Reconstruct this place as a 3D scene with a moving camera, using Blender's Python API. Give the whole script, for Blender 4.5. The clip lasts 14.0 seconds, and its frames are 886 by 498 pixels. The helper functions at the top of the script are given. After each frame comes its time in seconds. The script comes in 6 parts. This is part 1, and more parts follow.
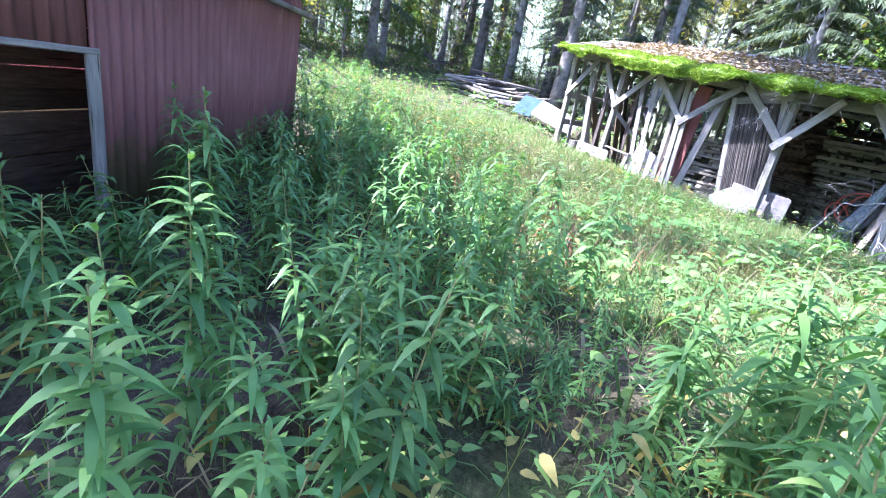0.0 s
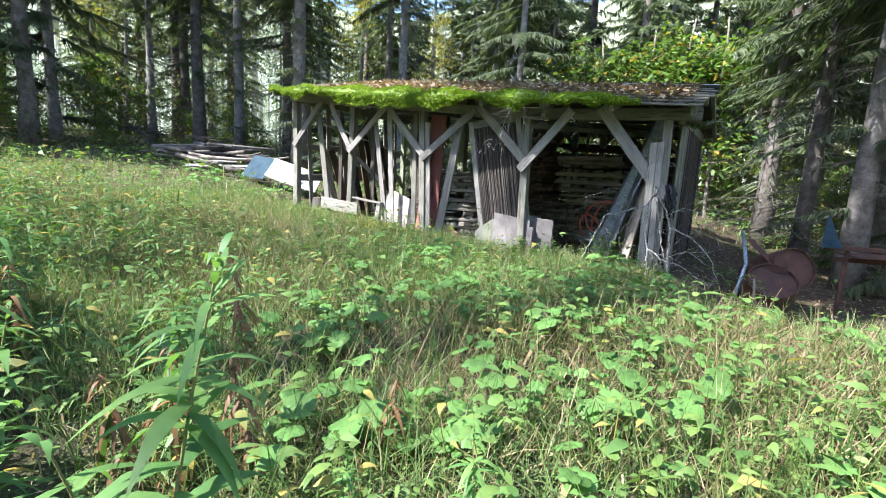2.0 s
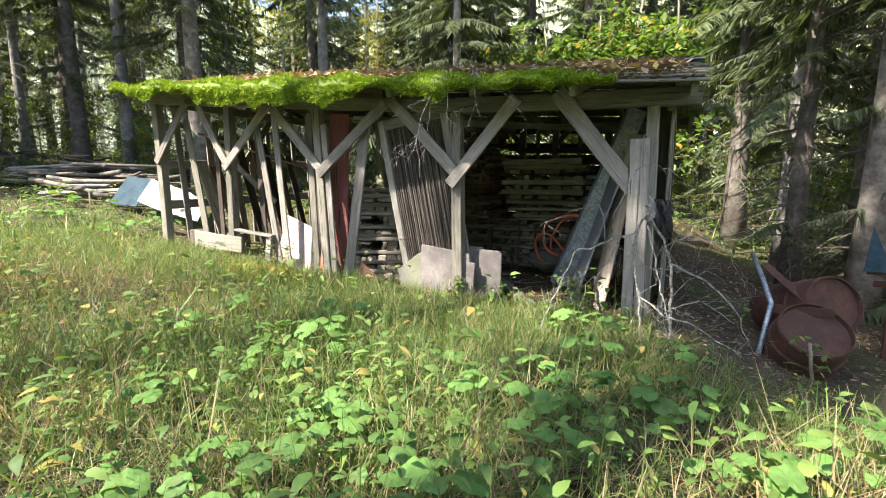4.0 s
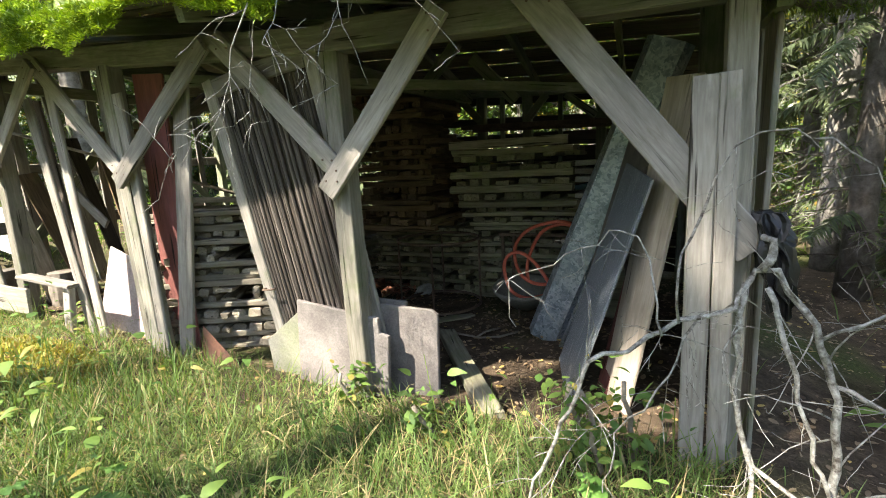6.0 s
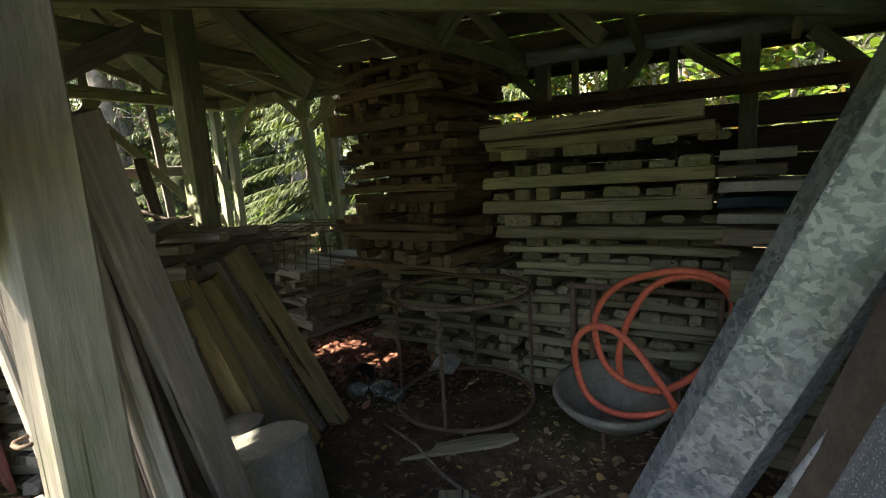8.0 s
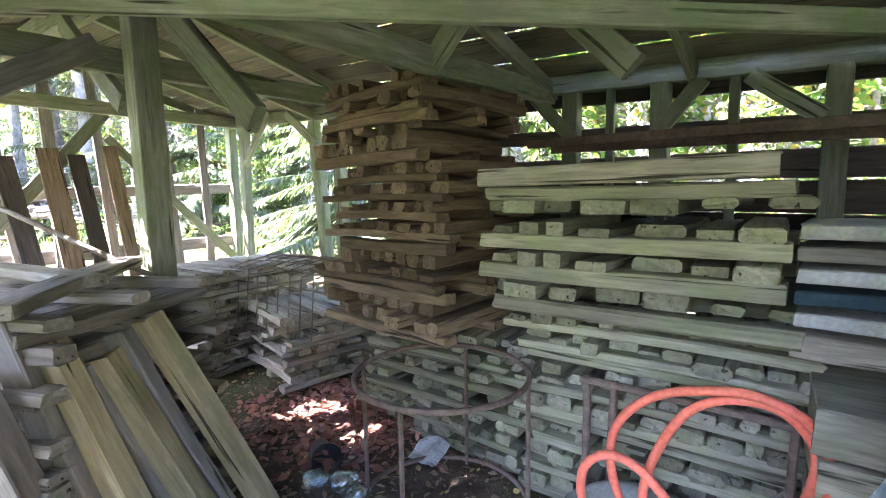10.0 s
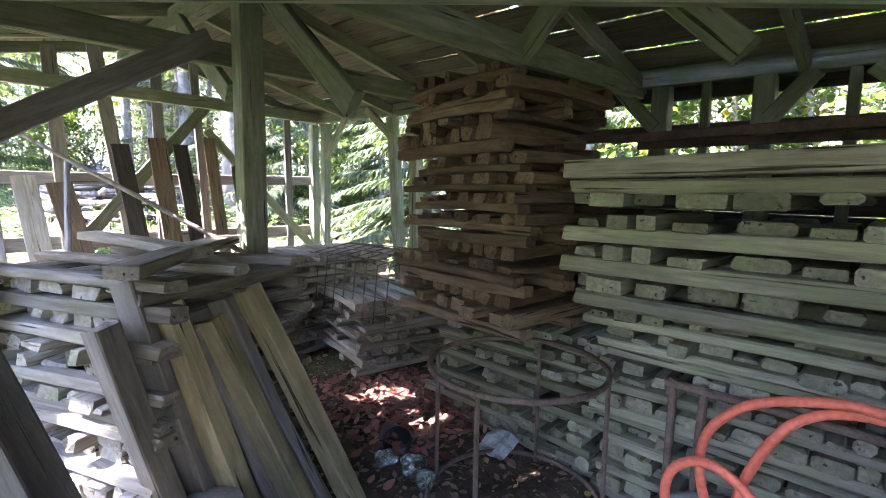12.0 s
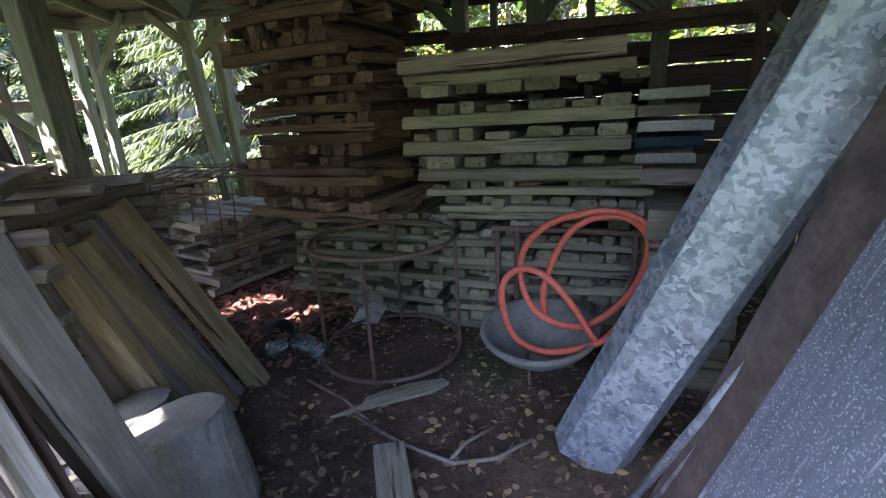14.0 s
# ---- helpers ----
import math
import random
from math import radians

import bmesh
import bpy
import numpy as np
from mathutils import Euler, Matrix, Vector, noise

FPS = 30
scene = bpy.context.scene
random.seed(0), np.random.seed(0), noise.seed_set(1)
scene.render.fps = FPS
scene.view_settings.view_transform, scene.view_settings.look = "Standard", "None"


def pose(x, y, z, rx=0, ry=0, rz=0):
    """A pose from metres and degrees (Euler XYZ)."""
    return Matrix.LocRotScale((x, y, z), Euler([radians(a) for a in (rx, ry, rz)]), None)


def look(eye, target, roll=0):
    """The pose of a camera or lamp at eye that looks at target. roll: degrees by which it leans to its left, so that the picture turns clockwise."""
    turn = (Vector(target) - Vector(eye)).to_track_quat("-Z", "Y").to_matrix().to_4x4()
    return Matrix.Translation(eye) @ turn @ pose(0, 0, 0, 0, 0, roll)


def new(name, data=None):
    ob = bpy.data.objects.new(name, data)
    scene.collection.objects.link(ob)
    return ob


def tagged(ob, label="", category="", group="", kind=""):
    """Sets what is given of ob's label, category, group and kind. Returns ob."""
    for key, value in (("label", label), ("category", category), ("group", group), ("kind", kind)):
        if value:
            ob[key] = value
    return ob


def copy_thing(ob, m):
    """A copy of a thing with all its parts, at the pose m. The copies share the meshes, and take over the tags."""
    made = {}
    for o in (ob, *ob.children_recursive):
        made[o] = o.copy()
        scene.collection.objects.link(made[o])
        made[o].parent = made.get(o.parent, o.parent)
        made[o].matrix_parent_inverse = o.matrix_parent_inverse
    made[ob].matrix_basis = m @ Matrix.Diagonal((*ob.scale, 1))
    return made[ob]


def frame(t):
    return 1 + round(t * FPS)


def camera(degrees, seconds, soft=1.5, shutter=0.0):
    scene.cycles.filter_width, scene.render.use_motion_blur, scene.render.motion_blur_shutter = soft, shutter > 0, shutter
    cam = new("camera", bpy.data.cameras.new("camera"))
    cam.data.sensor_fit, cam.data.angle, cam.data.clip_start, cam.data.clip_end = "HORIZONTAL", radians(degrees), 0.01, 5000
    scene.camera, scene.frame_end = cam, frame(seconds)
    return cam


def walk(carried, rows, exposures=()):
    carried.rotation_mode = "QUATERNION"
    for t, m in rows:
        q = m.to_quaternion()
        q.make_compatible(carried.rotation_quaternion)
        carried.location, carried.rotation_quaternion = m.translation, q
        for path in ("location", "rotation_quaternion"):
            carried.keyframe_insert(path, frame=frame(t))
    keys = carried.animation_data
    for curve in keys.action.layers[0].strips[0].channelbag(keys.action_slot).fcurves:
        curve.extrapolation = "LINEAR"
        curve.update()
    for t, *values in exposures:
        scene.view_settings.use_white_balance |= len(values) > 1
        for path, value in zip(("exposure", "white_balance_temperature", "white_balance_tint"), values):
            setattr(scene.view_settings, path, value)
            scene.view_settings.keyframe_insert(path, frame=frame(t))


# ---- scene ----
cam = camera(87.6, 14.0, soft=1.0)
PATH = [
    (0, (3.92, -8.561, 1.228), (2.349, -7.521, 0.557), 11.2),
    (0.5, (3.48, -8.036, 1.169), (2.035, -6.756, 0.647), 9.8),
    (1, (3.169, -7.571, 1.08), (1.896, -6.083, 0.675), 7.9),
    (1.5, (2.95, -6.997, 1.037), (1.812, -5.392, 0.676), 5.0),
    (2, (2.728, -6.458, 1.061), (1.684, -4.782, 0.745), 3.1),
    (2.5, (2.602, -6.044, 1.043), (1.667, -4.3, 0.755), 2.1),
    (2.7, (2.494, -5.816, 1.057), (1.565, -4.067, 0.773), 1.9),
    (4.8, (1.912, -3.47, 1.333), (1.067, -1.689, 1.001), -1.4),
    (5, (1.843, -3.181, 1.321), (1.005, -1.397, 0.981), -1.7),
    (5.5, (1.689, -2.609, 1.356), (0.877, -0.815, 1.007), -2.3),
    (6, (1.566, -2.113, 1.314), (0.769, -0.313, 0.96), -2.8),
    (6.5, (1.451, -1.634, 1.304), (0.663, 0.169, 0.945), -3.2),
    (7, (1.214, -1.091, 1.334), (0.441, 0.712, 0.946), -4.1),
    (7.5, (1.004, -0.638, 1.282), (0.21, 1.159, 0.907), -4.1),
    (8, (1.045, -0.221, 1.255), (-0.028, 1.44, 0.955), -3.6),
    (8.2, (0.981, -0.043, 1.244), (-0.168, 1.565, 0.938), -3.6),
    (10.3, (0.957, 0.453, 1.424), (-0.254, 2.032, 1.227), -0.7),
    (10.5, (0.999, 0.474, 1.418), (-0.155, 2.096, 1.229), -0.7),
    (11, (1.023, 0.46, 1.393), (-0.155, 2.066, 1.209), -0.3),
    (11.5, (0.933, 0.376, 1.361), (-0.407, 1.848, 1.173), 0.5),
    (12, (0.898, 0.352, 1.353), (-0.518, 1.749, 1.14), 1.0),
    (12.5, (0.892, 0.326, 1.353), (-0.447, 1.788, 1.088), 0.0),
    (13, (0.917, 0.144, 1.266), (-0.206, 1.755, 0.887), -1.8),
    (13.3, (0.895, 0.014, 1.213), (-0.098, 1.689, 0.76), -2.6),
    (13.5, (0.929, -0.037, 1.226), (-0.016, 1.652, 0.723), -3.1),
    (14, (0.939, -0.127, 1.262), (0.206, 1.644, 0.69), -3.5),
]
LIGHTING = [(0, 3.5, 5000, 27), (0.6, 2.9, 5300, 20), (1.5, 2.5, 5600, 14), (2.5, 2.5, 5800, 14), (5, 2.65, 7000, 12), (6, 2.85, 6900, 10), (7, 3.2, 6900, 12), (8.2, 3.55, 7300, 15), (10.3, 6.3, 5600, 29), (11, 6.2, 5600, 29), (11.5, 5.5, 5600, 30), (12.4, 5.3, 5600, 31), (13, 5.5, 5650, 30), (13.5, 4.9, 5700, 30), (14, 4.5, 5700, 31)]
walk(cam, [(t, look(eye, target, roll)) for t, eye, target, roll in PATH], LIGHTING)

# ---- world and sun ----
SUN_WAY = Vector((-0.35, -0.55, 0.75)).normalized()
world = bpy.data.worlds.new("sky")
scene.world = world
world.use_nodes = True
wn = world.node_tree
sky = wn.nodes.new("ShaderNodeTexSky")
sky.sky_type = "NISHITA"
sky.sun_disc = False
sky.sun_elevation = math.asin(SUN_WAY.z)
sky.sun_rotation = math.atan2(SUN_WAY.x, SUN_WAY.y)
wn.nodes["Background"].inputs["Strength"].default_value = 0.10
wn.links.new(sky.outputs["Color"], wn.nodes["Background"].inputs["Color"])
sun = new("sun", bpy.data.lights.new("sun", "SUN"))
sun.data.energy, sun.data.angle, sun.data.color = 3.8, radians(0.6), (1.0, 0.93, 0.82)
sun.matrix_world = look(SUN_WAY * 60, (0, 0, 0))

# ---- materials ----


def shader(name):
    m = bpy.data.materials.new(name)
    m.use_nodes = True
    nt = m.node_tree
    return m, nt, nt.nodes["Principled BSDF"]


def node(nt, kind, **values):
    n = nt.nodes.new(kind)
    for key, value in values.items():
        n.inputs[key].default_value = value
    return n


def coords(nt, scale, shift=True):
    """Object coordinates, shifted at random from object to object, times a scale."""
    tc = nt.nodes.new("ShaderNodeTexCoord")
    mp = nt.nodes.new("ShaderNodeMapping")
    mp.inputs["Scale"].default_value = scale
    if shift:
        info = nt.nodes.new("ShaderNodeObjectInfo")
        mul = nt.nodes.new("ShaderNodeMath")
        mul.operation = "MULTIPLY"
        mul.inputs[1].default_value = 37.0
        nt.links.new(info.outputs["Random"], mul.inputs[0])
        add = nt.nodes.new("ShaderNodeVectorMath")
        nt.links.new(tc.outputs["Object"], add.inputs[0])
        nt.links.new(mul.outputs[0], add.inputs[1])
        nt.links.new(add.outputs[0], mp.inputs["Vector"])
    else:
        nt.links.new(tc.outputs["Object"], mp.inputs["Vector"])
    return mp.outputs["Vector"]


def ramp(nt, src, stops):
    r = nt.nodes.new("ShaderNodeValToRGB")
    el = r.color_ramp.elements
    while len(el) < len(stops):
        el.new(0.5)
    for e, (p, c) in zip(el, stops):
        e.position, e.color = p, (*c, 1)
    nt.links.new(src, r.inputs["Fac"])
    return r.outputs["Color"]


def mix(nt, fac, a, b, kind="MIX"):
    m = nt.nodes.new("ShaderNodeMix")
    m.data_type, m.blend_type = "RGBA", kind
    for sock, v in ((m.inputs[0], fac), (m.inputs[6], a), (m.inputs[7], b)):
        if isinstance(v, (int, float)):
            sock.default_value = v
        elif isinstance(v, tuple):
            sock.default_value = (*v, 1)
        else:
            nt.links.new(v, sock)
    return m.outputs[2]


def noise_tex(nt, vec, scale, detail=4.0, rough=0.6, dist=0.0):
    n = node(nt, "ShaderNodeTexNoise", Scale=scale, Detail=detail, Roughness=rough, Distortion=dist)
    nt.links.new(vec, n.inputs["Vector"])
    return n.outputs["Fac"]


def bump(nt, bsdf, height, strength=0.4, distance=0.01):
    b = node(nt, "ShaderNodeBump", Strength=strength, Distance=distance)
    nt.links.new(height, b.inputs["Height"])
    nt.links.new(b.outputs["Normal"], bsdf.inputs["Normal"])


def bright(nt, col, low, high):
    """Multiply by a random grey from object to object."""
    info = nt.nodes.new("ShaderNodeObjectInfo")
    g = ramp(nt, info.outputs["Random"], [(0, (low,) * 3), (1, (high,) * 3)])
    return mix(nt, 1.0, col, g, "MULTIPLY")


def wood(name, light, dark, algae=0.0, alg_col=(0.10, 0.14, 0.05), rough=0.85, low=0.7, high=1.15):
    m, nt, b = shader(name)
    v = coords(nt, (1.3, 14, 14))
    g = noise_tex(nt, v, 3.0, 8, 0.62, 0.6)
    col = ramp(nt, g, [(0.28, dark), (0.46, tuple((a + c) / 2 for a, c in zip(light, dark))), (0.66, light)])
    v2 = coords(nt, (1.2, 4, 4))
    st = noise_tex(nt, v2, 2.2, 5, 0.65)
    col = mix(nt, ramp(nt, st, [(0.38, (0, 0, 0)), (0.72, (0.75,) * 3)]), col, tuple(0.45 * c for c in light))
    v4 = coords(nt, (0.8, 20, 20))
    crack = noise_tex(nt, v4, 2.0, 3, 0.5)
    cr = ramp(nt, crack, [(0.30, (1, 1, 1)), (0.36, (0, 0, 0))])
    col = mix(nt, cr, col, tuple(0.22 * c for c in dark))
    if algae:
        v3 = coords(nt, (2, 2.5, 2.5))
        al = noise_tex(nt, v3, 2.0, 6, 0.7)
        col = mix(nt, ramp(nt, al, [(0.62 - 0.35 * algae, (0, 0, 0)), (0.9 - 0.3 * algae, (0.85,) * 3)]), col, alg_col)
    col = bright(nt, col, low, high)
    nt.links.new(col, b.inputs["Base Color"])
    b.inputs["Roughness"].default_value = rough
    b.inputs["Specular IOR Level"].default_value = 0.25
    bump(nt, b, mix(nt, cr, g, (0.0, 0.0, 0.0)), 0.55, 0.006)
    return m


def speckled(name, base, spots, scale, rough=0.85, metal=0.0, relief=0.3, low=0.85, high=1.1, fine=60):
    """A plain stuff with blotches and fine grain."""
    m, nt, b = shader(name)
    v = coords(nt, (1, 1, 1))
    n1 = noise_tex(nt, v, scale, 6, 0.65)
    n2 = noise_tex(nt, v, fine, 3, 0.6)
    col = ramp(nt, n1, [(0.35, base), (0.65, spots)])
    col = mix(nt, 0.5, col, ramp(nt, n2, [(0.3, (0.55,) * 3), (0.7, (1.25,) * 3)]), "MULTIPLY")
    col = bright(nt, col, low, high)
    nt.links.new(col, b.inputs["Base Color"])
    b.inputs["Roughness"].default_value, b.inputs["Metallic"].default_value = rough, metal
    b.inputs["Specular IOR Level"].default_value = 0.3
    bump(nt, b, mix(nt, 0.5, n1, n2), relief, 0.01)
    return m


def leaf(name, a, b_col, thin=0.35, low=0.75, high=1.2, rough=0.55, dry=None, dry_share=0.0):
    """Leaves: colour varies from leaf to leaf, and light comes through."""
    m, nt, b = shader(name)
    geo = nt.nodes.new("ShaderNodeNewGeometry")
    rnd = geo.outputs["Random Per Island"]
    stops = [(0.0, a), (1.0, b_col)] if not dry else [(0.0, a), (1 - dry_share - 0.03, b_col), (1 - dry_share, dry), (1.0, dry)]
    col = ramp(nt, rnd, stops)
    col = bright(nt, col, low, high)
    v = coords(nt, (1, 1, 1))
    col = mix(nt, 0.6, col, ramp(nt, noise_tex(nt, v, 9, 3), [(0.3, (0.6,) * 3), (0.7, (1.25,) * 3)]), "MULTIPLY")
    nt.links.new(col, b.inputs["Base Color"])
    b.inputs["Roughness"].default_value = rough
    b.inputs["Specular IOR Level"].default_value = 0.3
    tr = nt.nodes.new("ShaderNodeBsdfTranslucent")
    nt.links.new(mix(nt, 1.0, col, (1.2, 1.3, 0.6), "MULTIPLY"), tr.inputs["Color"])
    ms = nt.nodes.new("ShaderNodeMixShader")
    ms.inputs[0].default_value = thin
    nt.links.new(b.outputs[0], ms.inputs[1])
    nt.links.new(tr.outputs[0], ms.inputs[2])
    nt.links.new(ms.outputs[0], nt.nodes["Material Output"].inputs["Surface"])
    return m


M_GREY = wood("weathered_grey_wood", (0.33, 0.31, 0.28), (0.15, 0.133, 0.112), 0.12)
M_POST = wood("grey_green_post_wood", (0.30, 0.285, 0.24), (0.135, 0.12, 0.095), 0.3)
M_INNER = wood("greenish_frame_wood", (0.30, 0.31, 0.23), (0.13, 0.13, 0.085), 0.55, (0.12, 0.17, 0.06))
M_PALLET = wood("old_pallet_wood", (0.40, 0.36, 0.29), (0.17, 0.14, 0.10), 0.22, (0.16, 0.19, 0.08), low=0.55, high=1.2)
M_PALGREEN = wood("mossy_pallet_wood", (0.315, 0.295, 0.215), (0.125, 0.115, 0.08), 0.42, (0.17, 0.205, 0.085), low=0.5, high=1.25)
M_PALDARK = wood("brown_pallet_wood", (0.23, 0.165, 0.105), (0.085, 0.055, 0.035), 0.08, low=0.5, high=1.35)
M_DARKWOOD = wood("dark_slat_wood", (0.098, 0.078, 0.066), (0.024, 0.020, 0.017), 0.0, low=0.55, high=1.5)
M_SLAT = wood("weathered_door_slats", (0.135, 0.115, 0.10), (0.028, 0.023, 0.020), 0.0, low=0.4, high=1.4)
M_ROOFWOOD = wood("roof_plank_wood", (0.20, 0.18, 0.13), (0.07, 0.06, 0.045), 0.35, (0.08, 0.12, 0.04))
M_PALEWOOD = wood("pale_board_wood", (0.48, 0.42, 0.35), (0.30, 0.25, 0.20), 0.0, low=0.95, high=1.05)
M_REDWOOD = wood("red_painted_wood", (0.24, 0.085, 0.075), (0.13, 0.06, 0.055), 0.0)
M_FENCE = wood("yellowish_plank_wood", (0.44, 0.37, 0.20), (0.22, 0.17, 0.085), 0.25, (0.14, 0.17, 0.06))
M_SLATGREY = wood("dark_grey_post_wood", (0.30, 0.275, 0.23), (0.13, 0.115, 0.09), 0.2, (0.12, 0.15, 0.06))
M_SLAB = speckled("mineral_board", (0.125, 0.112, 0.106), (0.215, 0.195, 0.185), 4.5, fine=90)
M_CONCRETE = speckled("hardened_cement", (0.15, 0.155, 0.13), (0.26, 0.255, 0.215), 5, relief=0.5)
M_BLACK = speckled("black_plastic", (0.008, 0.008, 0.009), (0.016, 0.016, 0.018), 6, rough=0.35, relief=0.1)
M_RUST = speckled("rusty_steel", (0.115, 0.055, 0.038), (0.06, 0.035, 0.028), 6, rough=0.8, metal=0.1)
M_IRON = speckled("dark_rusty_iron", (0.09, 0.065, 0.05), (0.17, 0.12, 0.09), 14, rough=0.75, metal=0.2)
M_ORANGE = speckled("orange_rubber", (0.62, 0.125, 0.07), (0.70, 0.17, 0.10), 5, rough=0.5, relief=0.05)
M_BARK = speckled("spruce_bark", (0.085, 0.07, 0.055), (0.20, 0.18, 0.155), 5, relief=0.9, low=0.6, high=1.3, fine=18)
M_PALEBARK = speckled("pale_lichen_bark", (0.13, 0.12, 0.105), (0.27, 0.26, 0.235), 6, relief=0.8, low=0.7, high=1.2, fine=25)
M_LICHEN = speckled("lichen_twig", (0.075, 0.062, 0.05), (0.40, 0.395, 0.36), 34, relief=1.0, fine=120)
M_TWIG = speckled("dry_twig", (0.14, 0.115, 0.09), (0.26, 0.23, 0.19), 14, relief=0.4)
M_NEEDLE = leaf("spruce_needles", (0.062, 0.085, 0.045), (0.135, 0.165, 0.085), 0.4)
M_LEAF = leaf("shrub_leaves", (0.065, 0.13, 0.030), (0.15, 0.22, 0.045), 0.45, dry=(0.32, 0.22, 0.05), dry_share=0.10)
M_YLEAF = leaf("autumn_leaves", (0.16, 0.20, 0.04), (0.38, 0.30, 0.06), 0.45)
M_GRASS = leaf("meadow_grass", (0.075, 0.14, 0.034), (0.165, 0.225, 0.07), 0.35, dry=(0.30, 0.245, 0.13), dry_share=0.21)
M_DRYGRASS = leaf("dry_grass", (0.20, 0.17, 0.085), (0.35, 0.27, 0.15), 0.3, dry=(0.10, 0.15, 0.04), dry_share=0.25)
M_HERB = leaf("herb_leaves", (0.065, 0.13, 0.032), (0.14, 0.21, 0.05), 0.35, dry=(0.26, 0.22, 0.06), dry_share=0.07)
M_WEED = leaf("willowherb_leaves", (0.085, 0.18, 0.05), (0.16, 0.27, 0.07), 0.4, dry=(0.36, 0.27, 0.06), dry_share=0.07, rough=0.5)
M_WEEDSTEM = speckled("willowherb_stem", (0.16, 0.20, 0.06), (0.28, 0.22, 0.09), 8, relief=0.1)
M_DRYWEED = leaf("withered_leaves", (0.17, 0.085, 0.04), (0.27, 0.15, 0.07), 0.3)
M_COLT = leaf("coltsfoot_leaf", (0.10, 0.215, 0.05), (0.17, 0.29, 0.075), 0.35, low=0.8, high=1.15)
M_MOSS = leaf("moss", (0.13, 0.22, 0.015), (0.32, 0.42, 0.03), 0.25)
M_LITTER = leaf("leaf_litter", (0.12, 0.078, 0.05), (0.33, 0.24, 0.15), 0.1, dry=(0.40, 0.29, 0.10), dry_share=0.1)
M_REDLITTER = leaf("reddish_chips", (0.13, 0.05, 0.035), (0.32, 0.15, 0.10), 0.05)


def m_ground():
    m, nt, b = shader("forest_soil")
    v = coords(nt, (1, 1, 1), False)
    n1, n2, n3 = noise_tex(nt, v, 0.35, 5), noise_tex(nt, v, 6, 6, 0.7), noise_tex(nt, v, 45, 4, 0.7)
    col = ramp(nt, n2, [(0.3, (0.036, 0.027, 0.018)), (0.5, (0.076, 0.056, 0.038)), (0.72, (0.13, 0.10, 0.068))])
    green = ramp(nt, n3, [(0.3, (0.035, 0.055, 0.014)), (0.7, (0.085, 0.12, 0.03))])
    col = mix(nt, ramp(nt, n1, [(0.48, (0, 0, 0)), (0.62, (0.7,) * 3)]), col, green)
    col = mix(nt, 0.6, col, ramp(nt, n3, [(0.3, (0.5,) * 3), (0.7, (1.5,) * 3)]), "MULTIPLY")
    nt.links.new(col, b.inputs["Base Color"])
    b.inputs["Roughness"].default_value = 0.95
    b.inputs["Specular IOR Level"].default_value = 0.15
    bump(nt, b, mix(nt, 0.4, n2, n3), 0.9, 0.04)
    return m


def m_galvanised():
    m, nt, b = shader("galvanised_steel")
    v = coords(nt, (1, 1, 1))
    vo = node(nt, "ShaderNodeTexVoronoi", Scale=50.0, Randomness=1.0)
    warp = node(nt, "ShaderNodeTexNoise", Scale=22.0)
    nt.links.new(v, warp.inputs["Vector"])
    vd = mix(nt, 0.075, v, warp.outputs["Color"])
    nt.links.new(vd, vo.inputs["Vector"])
    n2 = noise_tex(nt, v, 14, 6, 0.7)
    col = ramp(nt, vo.outputs["Color"], [(0.15, (0.14, 0.185, 0.215)), (0.42, (0.22, 0.27, 0.31)), (0.6, (0.33, 0.385, 0.43)), (0.95, (0.46, 0.51, 0.56))])
    col = mix(nt, ramp(nt, n2, [(0.42, (0, 0, 0)), (0.7, (0.6,) * 3)]), col, (0.50, 0.55, 0.59))
    dirt = noise_tex(nt, v, 3.0, 5, 0.65)
    col = mix(nt, ramp(nt, dirt, [(0.5, (0, 0, 0)), (0.72, (0.6,) * 3)]), col, (0.09, 0.115, 0.10))
    nt.links.new(col, b.inputs["Base Color"])
    b.inputs["Metallic"].default_value = 0.55
    nt.links.new(ramp(nt, n2, [(0.3, (0.36,) * 3), (0.7, (0.6,) * 3)]), b.inputs["Roughness"])
    bump(nt, b, n2, 0.08, 0.004)
    return m


def m_dark_sheet():
    m, nt, b = shader("dark_weathered_sheet")
    v = coords(nt, (1, 1, 1))
    n2 = noise_tex(nt, coords(nt, (1.2, 14, 14)), 3, 6, 0.65)
    col = ramp(nt, n2, [(0.3, (0.10, 0.12, 0.145)), (0.7, (0.19, 0.22, 0.26))])
    fl = noise_tex(nt, v, 150, 2, 0.5)
    col = mix(nt, ramp(nt, fl, [(0.57, (0, 0, 0)), (0.66, (0.6,) * 3)]), col, (0.55, 0.59, 0.63))
    sc = noise_tex(nt, coords(nt, (1.1, 22, 22)), 2.1, 2, 0.4)
    col = mix(nt, ramp(nt, sc, [(0.68, (0, 0, 0)), (0.73, (0.6,) * 3)]), col, (0.55, 0.58, 0.60))
    nt.links.new(col, b.inputs["Base Color"])
    b.inputs["Roughness"].default_value = 0.42
    b.inputs["Metallic"].default_value = 0.3
    bump(nt, b, mix(nt, 0.5, n2, fl), 0.35, 0.004)
    return m


